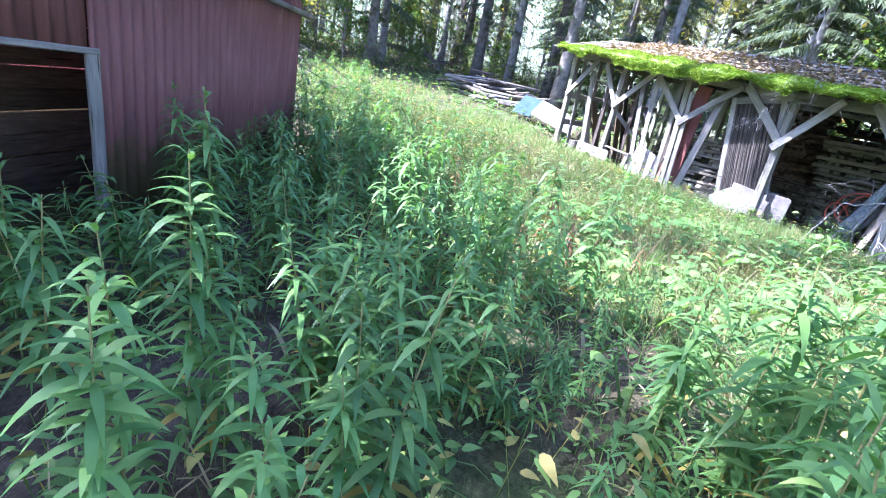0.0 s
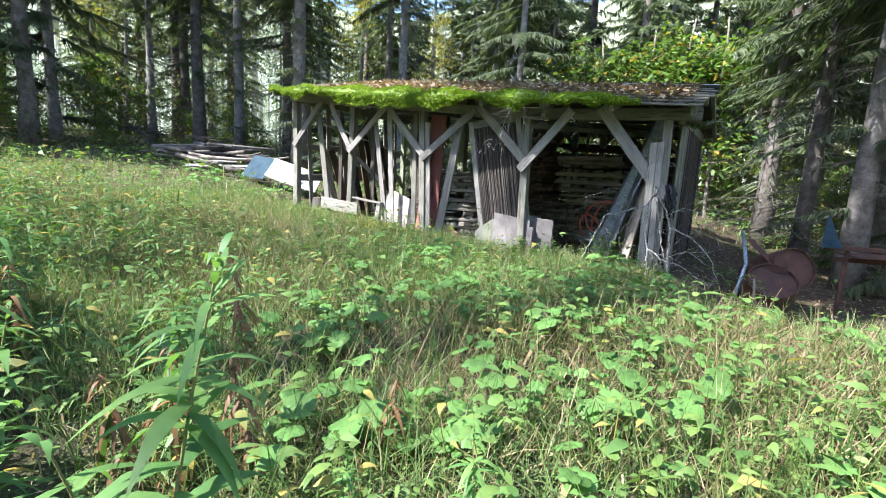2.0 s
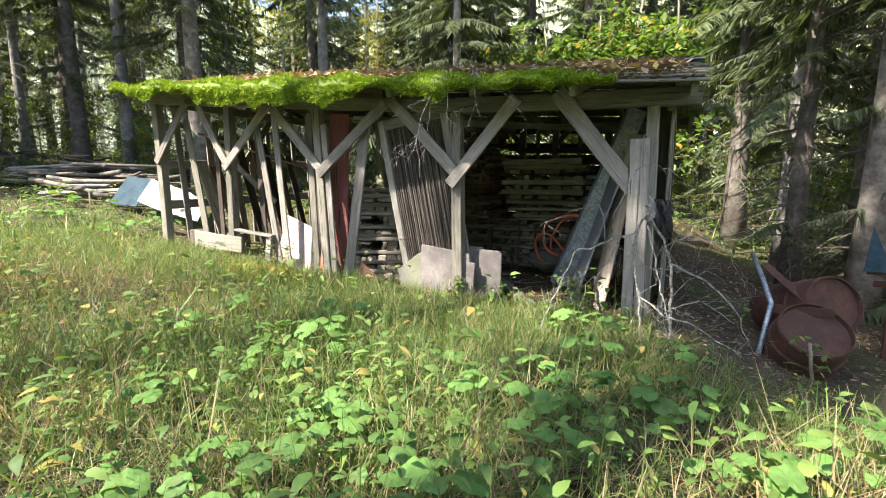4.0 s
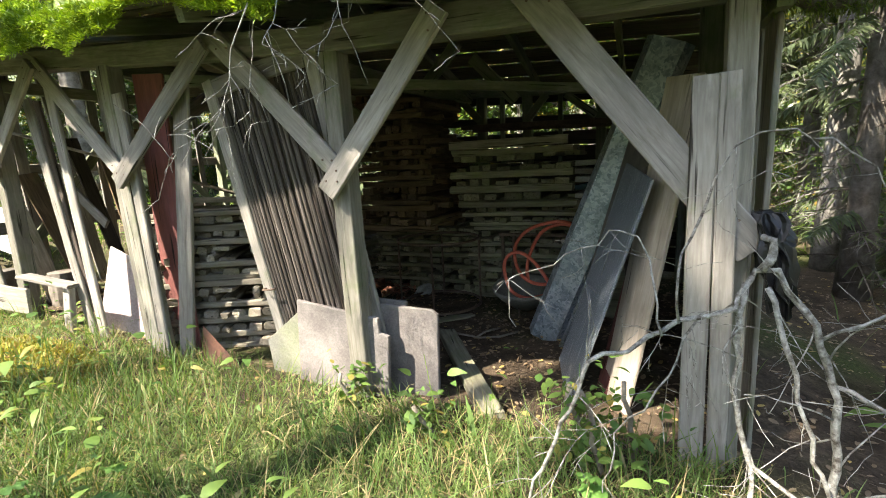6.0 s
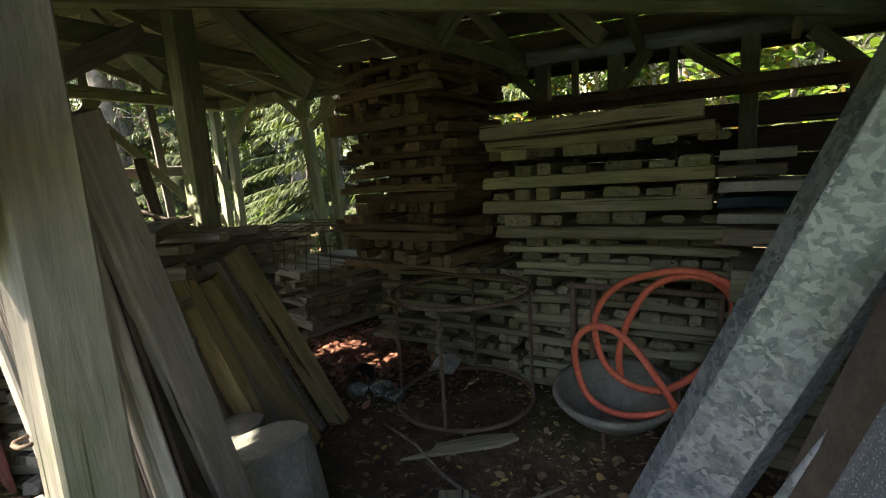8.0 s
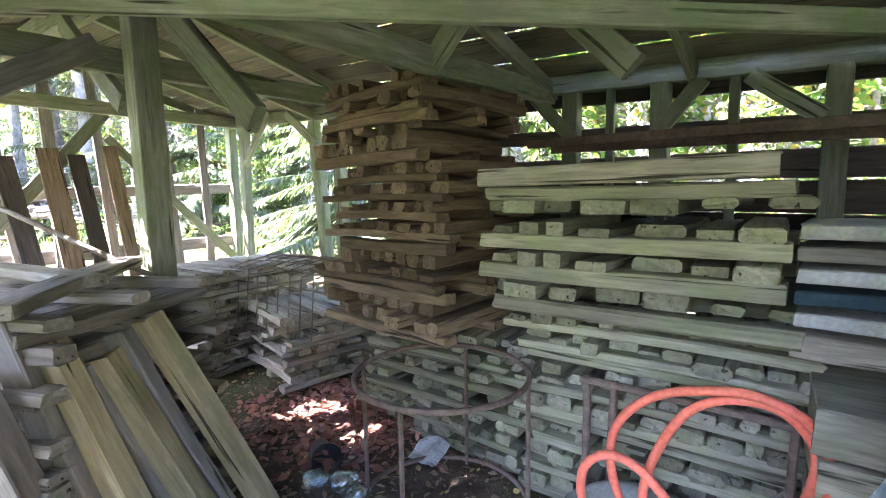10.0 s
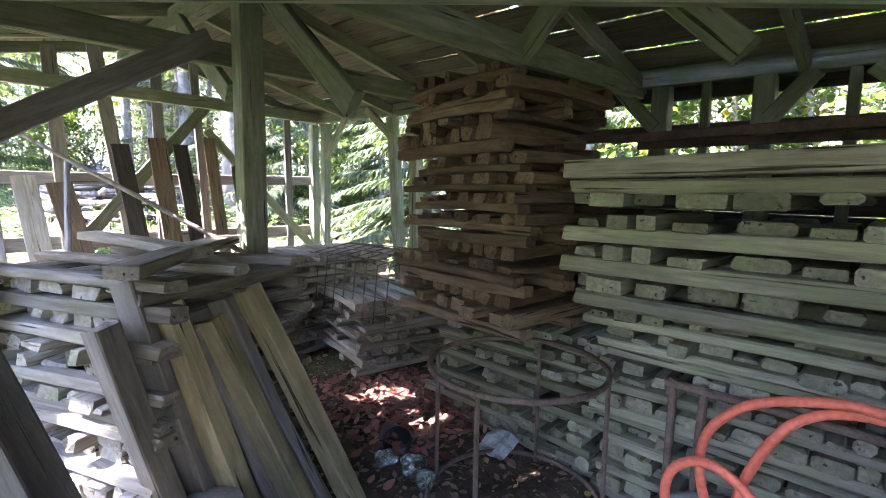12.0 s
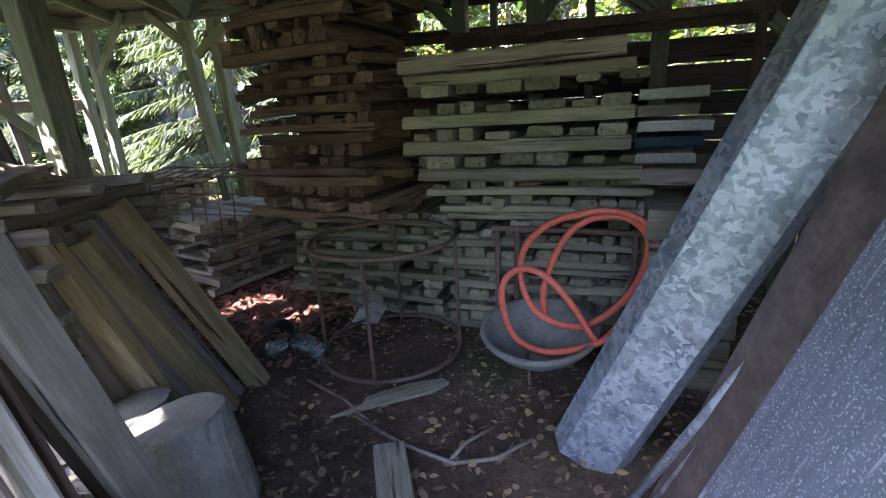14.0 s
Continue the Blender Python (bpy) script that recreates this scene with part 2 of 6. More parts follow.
def m_red_sheet():
    m, nt, b = shader("red_corrugated_sheet")
    v = coords(nt, (1, 1, 1), False)
    n1 = noise_tex(nt, coords(nt, (5, 5, 0.7), False), 2.0, 6, 0.7)
    col = ramp(nt, n1, [(0.3, (0.24, 0.115, 0.115)), (0.6, (0.36, 0.175, 0.175)), (0.8, (0.46, 0.31, 0.30))])
    sep = nt.nodes.new("ShaderNodeSeparateXYZ")
    nt.links.new(v, sep.inputs[0])
    n2 = noise_tex(nt, v, 5, 5, 0.7)
    add = nt.nodes.new("ShaderNodeMath")
    add.operation = "MULTIPLY_ADD"
    add.inputs[1].default_value, add.inputs[2].default_value = 0.9, 0.0
    nt.links.new(n2, add.inputs[0])
    sub = nt.nodes.new("ShaderNodeMath")
    sub.operation = "SUBTRACT"
    nt.links.new(add.outputs[0], sub.inputs[0])
    nt.links.new(sep.outputs["Z"], sub.inputs[1])
    col = mix(nt, ramp(nt, sub.outputs[0], [(0.0, (0, 0, 0)), (0.25, (0.9,) * 3)]), col, (0.15, 0.13, 0.07))
    nt.links.new(col, b.inputs["Base Color"])
    b.inputs["Roughness"].default_value = 0.6
    bump(nt, b, n1, 0.2, 0.005)
    return m


def m_backdrop():
    m, nt, b = shader("glowing_far_forest")
    v = coords(nt, (1, 1, 0.35), False)
    n1, n2 = noise_tex(nt, v, 0.5, 6, 0.7), noise_tex(nt, v, 3.0, 5, 0.7)
    # the pale stops paint sunlit leaves and bright sky gaps into the colour
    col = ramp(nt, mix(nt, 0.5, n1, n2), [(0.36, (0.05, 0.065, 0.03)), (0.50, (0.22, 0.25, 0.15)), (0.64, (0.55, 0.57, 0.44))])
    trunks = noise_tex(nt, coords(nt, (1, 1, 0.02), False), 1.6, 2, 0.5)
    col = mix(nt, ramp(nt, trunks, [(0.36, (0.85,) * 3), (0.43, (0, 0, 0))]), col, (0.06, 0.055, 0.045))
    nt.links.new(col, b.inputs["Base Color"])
    # added glow that brightens the gaps between the trees; no lamp stands there
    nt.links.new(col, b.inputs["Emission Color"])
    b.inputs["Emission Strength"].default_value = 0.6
    b.inputs["Roughness"].default_value = 1.0
    return m


M_GROUND, M_GALV, M_DARKSHEET, M_REDSHEET, M_FARGLOW = m_ground(), m_galvanised(), m_dark_sheet(), m_red_sheet(), m_backdrop()

# ---- building helpers ----
INV = {}


def thing(name, m, label, category, group="", kind=""):
    """An Empty at a thing's base."""
    ob = new(name)
    ob.empty_display_size = 0.1
    ob.matrix_basis = m if isinstance(m, Matrix) else Matrix.Translation(m)
    INV[ob.name] = ob.matrix_basis.inverted()
    return tagged(ob, label, category, group, kind)


def link(name, me, material, parent, m=None, label=""):
    """A mesh object under a thing or a part, with m its pose in the world."""
    if not me.materials:
        me.materials.append(material)
    ob = new(name, me)
    m = m or Matrix.Identity(4)
    if parent is not None:
        ob.parent = parent
        ob.matrix_basis = INV[parent.name] @ m
    else:
        ob.matrix_basis = m
    INV[ob.name] = m.inverted()
    return tagged(ob, label)


def part(name, bm, material, parent, m=None, label="", smooth=False):
    me = bpy.data.meshes.new(name)
    bm.to_mesh(me)
    bm.free()
    if smooth:
        me.polygons.foreach_set("use_smooth", [True] * len(me.polygons))
    return link(name, me, material, parent, m, label)


def plank_bm(length, width, thick, rnd, cuts=4, wobble=0.004, chamfer=0.006, split=0.0):
    """A board along x, centred in y and z, with chamfered edges, a slight warp and uneven ends."""
    bm = bmesh.new()
    w, h, c = width / 2, thick / 2, min(chamfer, thick * 0.3)
    prof = [(-w + c, -h), (w - c, -h), (w, -h + c), (w, h - c), (w - c, h), (-w + c, h), (-w, h - c), (-w, -h + c)]
    rings = []
    bow, bow2 = rnd.uniform(-1, 1) * wobble * 2, rnd.uniform(-1, 1) * wobble * 2
    for i in range(cuts + 1):
        s = i / cuts
        dy, dz = bow * math.sin(math.pi * s), bow2 * math.sin(math.pi * s)
        k = 1 + rnd.uniform(-1, 1) * wobble * 2
        ring = []
        for y, z in prof:
            x = s * length
            if i in (0, cuts):
                x += rnd.uniform(-1, 1) * (wobble * 1.5 + split * (y / w) * 0.5)
            ring.append(bm.verts.new((x, y * k + dy, z + dz + rnd.uniform(-1, 1) * wobble * 0.25)))
        rings.append(ring)
    for a, b in zip(rings, rings[1:]):
        for j in range(8):
            bm.faces.new((a[j], a[(j + 1) % 8], b[(j + 1) % 8], b[j]))
    bm.faces.new(rings[0][::-1])
    bm.faces.new(rings[-1])
    bmesh.ops.recalc_face_normals(bm, faces=bm.faces)
    return bm


RND = random.Random(7)


def along(a, b, normal=(0, -1, 0)):
    """The pose whose x runs from a to b and whose z leans to the normal."""
    a, b = Vector(a), Vector(b)
    x = (b - a).normalized()
    z = Vector(normal) - x * x.dot(Vector(normal))
    z.normalize()
    y = z.cross(x)
    return Matrix.Translation(a) @ Matrix((x, y, z)).transposed().to_4x4()


def board(name, a, b, width, thick, material, parent, normal=(0, -1, 0), label="", wobble=0.004, cuts=4):
    """A board from a to b; its broad face looks along the normal."""
    bm = plank_bm((Vector(b) - Vector(a)).length, width, thick, RND, cuts, wobble)
    return part(name, bm, material, parent, along(a, b, normal), label)


def tube_bm(points, radii, sides=8, closed=False):
    """A tube through points; one radius, or one for each point."""
    bm = bmesh.new()
    pts = [Vector(p) for p in points]
    if not hasattr(radii, "__len__"):
        radii = [radii] * len(pts)
    radii = [float(q) for q in radii]
    rings, n = [], len(pts)
    ref = Vector((0.3, 0.2, 1)).normalized()
    for i, p in enumerate(pts):
        a = pts[(i - 1) % n] if closed or i else p
        b = pts[(i + 1) % n] if closed or i < n - 1 else p
        d = (b - a).normalized()
        u = d.cross(ref)
        if u.length < 0.05:
            u = d.cross(Vector((1, 0, 0)))
        u.normalize()
        ref = u.cross(d)
        w = d.cross(u)
        rings.append([bm.verts.new(p + radii[i] * (math.cos(t) * u + math.sin(t) * w)) for t in (2 * math.pi * k / sides for k in range(sides))])
    pairs = list(zip(rings, rings[1:])) + ([(rings[-1], rings[0])] if closed else [])
    for a, b in pairs:
        for k in range(sides):
            bm.faces.new((a[k], a[(k + 1) % sides], b[(k + 1) % sides], b[k]))
    if not closed:
        bm.faces.new(rings[0][::-1])
        bm.faces.new(rings[-1])
    bmesh.ops.recalc_face_normals(bm, faces=bm.faces)
    return bm


def lathe_bm(profile, sides=32, jitter=0.0, rnd=RND):
    """A shape turned about z from (radius, height) pairs; a radius of 0 closes it."""
    bm = bmesh.new()
    rings = []
    for r, z in profile:
        if r <= 0:
            rings.append([bm.verts.new((0, 0, z))])
        else:
            rings.append([bm.verts.new(((r + rnd.uniform(-jitter, jitter)) * math.cos(t), (r + rnd.uniform(-jitter, jitter)) * math.sin(t), z)) for t in (2 * math.pi * k / sides for k in range(sides))])
    for a, b in zip(rings, rings[1:]):
        for k in range(sides):
            k2 = (k + 1) % sides
            f = [a[k % len(a)], a[k2 % len(a)], b[k2 % len(b)], b[k % len(b)]]
            f = [v for i, v in enumerate(f) if v not in f[:i]]
            if len(f) > 2:
                bm.faces.new(f)
    bmesh.ops.recalc_face_normals(bm, faces=bm.faces)
    return bm


def sheet_bm(outline, thick):
    """A flat slab of any outline in x and y, with z from 0 to its thickness."""
    bm = bmesh.new()
    low = [bm.verts.new((x, y, 0)) for x, y in outline]
    face = bm.faces.new(low)
    ext = bmesh.ops.extrude_face_region(bm, geom=[face])
    for v in ext["geom"]:
        if isinstance(v, bmesh.types.BMVert):
            v.co.z = thick
    bmesh.ops.bevel(bm, geom=bm.edges[:], offset=thick * 0.15, segments=1, affect="EDGES")
    bmesh.ops.recalc_face_normals(bm, faces=bm.faces)
    return bm


def quad_mesh(name, verts, quads, smooth=False):
    """A mesh of quads out of arrays."""
    me = bpy.data.meshes.new(name)
    me.vertices.add(len(verts))
    me.vertices.foreach_set("co", np.ascontiguousarray(verts, dtype=np.float32).ravel())
    me.loops.add(len(quads) * 4)
    me.loops.foreach_set("vertex_index", np.ascontiguousarray(quads, dtype=np.int32).ravel())
    me.polygons.add(len(quads))
    me.polygons.foreach_set("loop_start", np.arange(0, len(quads) * 4, 4, dtype=np.int32))
    if smooth:
        me.polygons.foreach_set("use_smooth", np.ones(len(quads), dtype=bool))
    me.update(calc_edges=True)
    return me


def unit(v):
    return v / np.maximum(np.linalg.norm(v, axis=-1, keepdims=True), 1e-9)


def blades(base, way, length, width, droop, profile=(0.55, 1.0, 0.8, 0.12), side=None, fold=0.0):
    """Arrays of leaf blades: bases, ways, lengths, widths and how far they hang; profile: the width along the blade."""
    n, k = len(base), len(profile)
    way = unit(way)
    if side is None:
        side = np.cross(way, np.array([0, 0, 1.0]) + 0.3 * np.random.normal(size=(n, 3)))
    side = unit(side)
    s = np.linspace(0, 1, k)
    length, width, droop = (np.broadcast_to(np.asarray(q, float), (n,)) for q in (length, width, droop))
    mid = base[:, None, :] + way[:, None, :] * (length[:, None] * s)[:, :, None]
    mid[:, :, 2] -= (droop * length)[:, None] * s ** 2
    half = side[:, None, :] * (0.5 * width[:, None] * np.array(profile))[:, :, None]
    up = unit(np.cross(side, way))[:, None, :] * (fold * width[:, None] * np.array(profile))[:, :, None]
    v = np.stack([mid - half + up, mid + half + up], axis=2).reshape(n * k * 2, 3)
    q = []
    for j in range(k - 1):
        o = np.arange(n) * k * 2 + j * 2
        q.append(np.stack([o, o + 1, o + 3, o + 2], axis=1))
    return v, np.concatenate(q)


def joined(sets):
    vs, qs, o = [], [], 0
    for v, q in sets:
        vs.append(v)
        qs.append(q + o)
        o += len(v)
    return np.concatenate(vs), np.concatenate(qs)


# ---- ground ----


def ground_z(x, y):
    x, y = np.asarray(x, float), np.asarray(y, float)
    left = np.interp(-x, [0, 2, 5, 8, 12, 19, 30, 60], [0, 0.10, 0.28, 0.62, 0.95, 1.7, 2.6, 3.2])
    z = left + 0.04 * np.clip(y, -10, 0) + 0.02 * np.clip(y - 4, 0, 60)
    k = np.clip((y + 2.6) / 2.0, 0, 1)
    z = z - np.clip((x - 2) * 0.32, 0, 0.45) * k * k * (3 - 2 * k)
    inside = np.clip((y + 0.05) / 0.35, 0, 1) * np.clip((4.0 - y) / 0.4, 0, 1) * np.clip((x + 5.3) / 0.4, 0, 1) * np.clip((2.3 - x) / 0.3, 0, 1)
    floor_z = -0.10 + 0.03 * np.clip(-x, 0, 6)
    return z * (1 - inside) + floor_z * inside


def gz(x, y):
    return float(ground_z(x, y))


def make_ground():
    ax = np.concatenate([np.linspace(-400, -62, 6), np.arange(-60, -12, 2.0), np.arange(-12, 8, 0.16), np.arange(8, 60, 2.0), np.linspace(62, 400, 6)])
    ay = np.concatenate([np.linspace(-400, -42, 6), np.arange(-40, -11, 2.0), np.arange(-11, 6, 0.16), np.arange(6, 60, 2.0), np.linspace(62, 400, 6)])
    gx, gy = np.meshgrid(ax, ay, indexing="ij")
    z = ground_z(gx, gy)
    z = z + 0.018 * np.sin(gx * 3.1 + 1.3 * np.sin(gy * 2.3)) * np.sin(gy * 2.7 + gx) + 0.006 * np.random.default_rng(5).normal(size=z.shape)
    v = np.stack([gx, gy, z], axis=-1).reshape(-1, 3)
    i, j = np.meshgrid(np.arange(len(ax) - 1), np.arange(len(ay) - 1), indexing="ij")
    o = (i * len(ay) + j).ravel()
    q = np.stack([o, o + len(ay), o + len(ay) + 1, o + 1], axis=1)
    ob = link("ground", quad_mesh("ground", v, q, True), M_GROUND, None)
    return tagged(ob, "dark forest soil with moss and leaf litter", "ground", kind="structure")


make_ground()


def make_backdrop():
    bm = bmesh.new()
    n = 48
    lo = [bm.verts.new((75 * math.cos(t), 75 * math.sin(t), -3)) for t in (2 * math.pi * k / n for k in range(n))]
    hi = [bm.verts.new((75 * math.cos(t), 75 * math.sin(t), 22 + 9 * max(0, math.sin(t)) + 2 * math.sin(5 * t) + 2 * math.sin(13 * t))) for t in (2 * math.pi * k / n for k in range(n))]
    for k in range(n):
        bm.faces.new((lo[k], lo[(k + 1) % n], hi[(k + 1) % n], hi[k]))
    # this ring gives off light of its own
    ob = part("backdrop", bm, M_FARGLOW, None)
    tagged(ob, "glowing backdrop painted as the far sunlit forest", "forest", kind="structure")


make_backdrop()

# ---- the open shed ----


def beam_z(x):
    """Underside of the front beam."""
    return 1.94 - 0.085 * x if x < 0 else 1.94 - 0.027 * x


def roof_z(x, y):
    """Underside of the roof planks."""
    eave = 2.12 - 0.070 * x
    ridge = 2.66 - 0.065 * x
    back = 2.14 - 0.055 * x
    if y < 1.65:
        return eave + (ridge - eave) * (y + 0.45) / 2.1
    return ridge + (back - ridge) * (y - 1.65) / 2.15


shed = thing("open_shed", (0, 0, 0), "open-fronted grey timber shed with a mossy plank roof", "shed")


def make_frame():
    S = shed
    # front beam in two lengths, posts and the braces nailed over them
    board("front_beam", (-5.15, 0.09, beam_z(-5.15) + 0.07), (-0.02, 0.09, beam_z(0) + 0.07), 0.14, 0.10, M_POST, S, cuts=8)
    board("front_beam", (0.0, 0.075, beam_z(0) + 0.07), (2.25, 0.075, beam_z(2.25) + 0.07), 0.15, 0.11, M_POST, S, cuts=6)
    for x0, x1, w in ((-4.99, -4.99, 0.12), (-3.50, -3.43, 0.11), (-1.76, -1.88, 0.11), (0.04, 0.00, 0.115), (1.91, 1.885, 0.10)):
        z = beam_z(x1)
        board("front_post", (x0, 0.085, gz(x0, 0.085) - 0.25), (x1, 0.085, z + 0.002), w, 0.115, M_POST, S)
    for a, b, w, y in (
        ((-4.99, 1.50), (-4.20, 2.33), 0.11, 0.0),
        ((-3.44, 1.44), (-3.95, 2.27), 0.11, 0.0), ((-3.46, 1.40), (-2.58, 2.19), 0.11, -0.034),
        ((-1.74, 1.32), (-2.60, 2.20), 0.115, 0.0), ((-1.80, 1.31), (-0.82, 2.08), 0.12, -0.034),
        ((0.06, 1.28), (-0.76, 2.10), 0.125, 0.0), ((-0.03, 1.20), (0.68, 2.03), 0.125, -0.034),
        ((1.96, 0.93), (1.06, 2.06), 0.15, -0.002),
    ):
        br = board("brace", (a[0], y, a[1]), (b[0], y, b[1]), w, 0.032, M_GREY, S, label="pale weathered brace")
        d = Vector((b[0] - a[0], 0, b[1] - a[1]))
        side = Vector((-d.z, 0, d.x)).normalized()
        for k, o in ((0.05, 0.25), (0.09, -0.2), (0.13, 0.1), (0.90, -0.22), (0.95, 0.2)):
            c = Vector((a[0], y - 0.0155, a[1])) + d * k + side * (o * w)
            part("nail", tube_bm([c + Vector((0, 0.006, 0)), c - Vector((0, 0.004, 0))], 0.0055, 7), M_IRON, br, label="dark rusty nail head")
    # inner rows: ridge beam on posts with braces, ties from front to back
    board("ridge_beam", (-5.2, 1.50, roof_z(-5.2, 1.50) - 0.13), (2.2, 1.50, roof_z(2.2, 1.50) - 0.13), 0.15, 0.12, M_INNER, S, cuts=8)
    for x in (-1.88, 1.93):
        board("inner_post", (x, 1.48, gz(x, 1.48) - 0.2), (x, 1.48, roof_z(x, 1.48) - 0.20), 0.135, 0.135, M_INNER, S)
    for a, b in (((-0.70, 1.72), (-1.62, 2.52)), ((-2.0, 1.95), (-2.9, 2.62))):
        board("inner_brace", (a[0], 1.42, a[1]), (b[0], 1.42, b[1] - 0.04), 0.12, 0.05, M_INNER, S)
    for a, b in (((-0.52, 2.06), (-0.12, 2.46)), ((0.44, 1.88), (0.03, 2.30))):
        board("inner_brace", (a[0], 2.26, a[1]), (b[0], 2.26, b[1]), 0.11, 0.05, M_INNER, S)
    for x in (-4.9, -2.12, -0.62, 1.93):
        board("tie_beam", (x + 0.10, 0.12, beam_z(x) + 0.02), (x + 0.10, 3.65, 2.10 - 0.06 * x), 0.13, 0.06, M_INNER, S, normal=(1, 0, 0))
    # brace from the front post up to its tie
    board("tie_brace", (-1.95, 0.14, 1.46), (-1.95, 1.30, 2.22), 0.12, 0.045, M_GREY, S, normal=(1, 0, 0))
    # long light rail under the roof
    board("diagonal_tie", (-1.35, 0.10, 1.95), (1.62, 3.0, 1.95), 0.075, 0.045, M_INNER, S, normal=(0.7, -0.7, 0))
    # back wall: posts, plate, rails and solid boarding below
    board("back_plate", (-5.1, 3.62, 2.17 + 0.25), (2.1, 3.62, 2.05), 0.12, 0.10, M_INNER, S, cuts=8)
    for x0, x1 in ((-4.95, -4.95), (-4.68, -4.62), (-2.98, -3.22), (-2.79, -2.83), (-0.34, -0.34), (0.235, 0.235), (1.085, 1.085), (1.95, 1.95)):
        board("back_post", (x0, 3.60, gz(x0, 3.6) - 0.2), (x1, 3.60, 2.10 - 0.045 * x1), 0.11, 0.10, M_INNER, S)
    for x in (-0.075, 0.625):
        board("back_batten", (x, 3.60, 1.2), (x, 3.60, 2.16), 0.055, 0.04, M_INNER, S)
    for a, b in (((0.27, 1.84), (0.47, 2.08)), ((0.70, 2.06), (1.03, 1.80)), ((-0.36, 1.85), (-0.62, 2.14)), ((1.40, 2.02), (1.8, 1.6)), ((-3.15, 2.00), (-3.65, 2.37)), ((-3.06, 1.93), (-2.66, 2.14)), ((-4.55, 1.86), (-3.99, 2.42))):
        board("back_brace", (a[0], 3.56, a[1]), (b[0], 3.56, b[1]), 0.09, 0.04, M_INNER, S)
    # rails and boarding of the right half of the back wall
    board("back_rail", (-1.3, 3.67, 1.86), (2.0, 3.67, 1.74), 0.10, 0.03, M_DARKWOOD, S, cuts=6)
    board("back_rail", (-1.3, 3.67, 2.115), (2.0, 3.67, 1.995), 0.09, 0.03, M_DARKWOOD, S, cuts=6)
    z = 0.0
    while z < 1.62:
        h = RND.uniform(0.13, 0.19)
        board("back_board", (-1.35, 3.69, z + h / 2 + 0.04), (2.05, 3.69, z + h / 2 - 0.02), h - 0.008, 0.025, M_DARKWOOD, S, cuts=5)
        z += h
    # right end: upright boards with narrow gaps
    y = 0.22
    while y < 3.6:
        w = RND.uniform(0.10, 0.17)
        top = roof_z(2.05, y) - RND.uniform(0.05, 0.25)
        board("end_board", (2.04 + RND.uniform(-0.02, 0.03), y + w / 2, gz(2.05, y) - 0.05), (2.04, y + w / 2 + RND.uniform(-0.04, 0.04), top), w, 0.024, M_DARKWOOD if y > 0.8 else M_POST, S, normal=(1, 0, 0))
        y += w + RND.choice((0.006, 0.012, 0.05))
    # left end: plate, rail, leaning uprights and a cross brace
    board("end_plate", (-4.97, 0.1, 2.40), (-4.97, 3.65, 2.42), 0.12, 0.09, M_INNER, S, normal=(1, 0, 0))
    board("end_rail", (-4.97, 0.1, 1.48), (-4.97, 3.6, 1.58), 0.12, 0.03, M_GREY, S, normal=(1, 0, 0))
    board("end_rail", (-4.99, 0.1, 0.85), (-4.99, 3.6, 0.9), 0.14, 0.03, M_GREY, S, normal=(1, 0, 0))
    for y0, y1, w in ((0.45, 0.30, 0.10), (0.95, 0.85, 0.12), (1.55, 1.2, 0.13), (1.75, 1.72, 0.11), (2.25, 2.10, 0.09), (2.9, 2.75, 0.10), (3.25, 3.2, 0.09)):
        board("end_upright", (-4.93, y0, gz(-4.93, y0) - 0.1), (-4.93, y1, roof_z(-4.93, y1) - 0.05), w, 0.03, M_GREY, S, normal=(1, 0, 0))
    board("end_brace", (-4.88, 0.7, 0.5), (-4.88, 2.2, 2.35), 0.12, 0.03, M_INNER, S, normal=(1, 0, 0))
    board("end_brace", (-4.88, 3.5, 0.7), (-4.88, 2.2, 2.1), 0.10, 0.03, M_INNER, S, normal=(1, 0, 0))
    # rafters and roof planks
    x = -5.1
    while x < 2.2:
        board("rafter", (x, -0.38, roof_z(x, -0.38) - 0.055), (x, 1.65, roof_z(x, 1.65) - 0.055), 0.10, 0.05, M_INNER, S, normal=(1, 0, 0))
        board("rafter", (x + 0.055, 3.72, roof_z(x, 3.72) - 0.055), (x + 0.055, 1.62, roof_z(x, 1.62) - 0.055), 0.10, 0.05, M_INNER, S, normal=(1, 0, 0))
        x += 0.91
    for lo, hi, n in ((-0.45, 1.65, 13), (1.66, 3.80, 13)):
        step = (hi - lo) / n
        for i in range(n):
            y = lo + (i + 0.5) * step
            nrm = Vector((0, -0.25 if hi < 2 else 0.24, 1))
            runs = [(-5.35 + RND.uniform(-0.05, 0.05), -1.6), (-1.59, 2.28 + RND.uniform(-0.06, 0.06))]
            if 0.25 < y < 0.6:  # a gap added to throw a sun patch on the floor
                runs = [(runs[0][0], -2.95 + RND.uniform(-0.1, 0.1)), (-2.35 + RND.uniform(-0.15, 0.1), -1.6), runs[1]]
            for xa, xb in runs:
                board("roof_plank", (xa, y, roof_z(xa, y) + 0.012 + 0.021 * (i % 2)), (xb, y, roof_z(xb, y) + 0.012 + 0.021 * (i % 2)), step * 1.12, 0.018, M_ROOFWOOD, S, normal=nrm, cuts=6)
    # metal flashing along the ridge
    for sgn in (-1, 1):
        board("ridge_flashing", (-4.3, 1.655 + sgn * 0.062, roof_z(-4.3, 1.65) + 0.062), (2.3, 1.655 + sgn * 0.062, roof_z(2.3, 1.65) + 0.062), 0.13, 0.003, M_GALV, S, normal=(0, sgn * 0.25, 1), cuts=6)


make_frame()


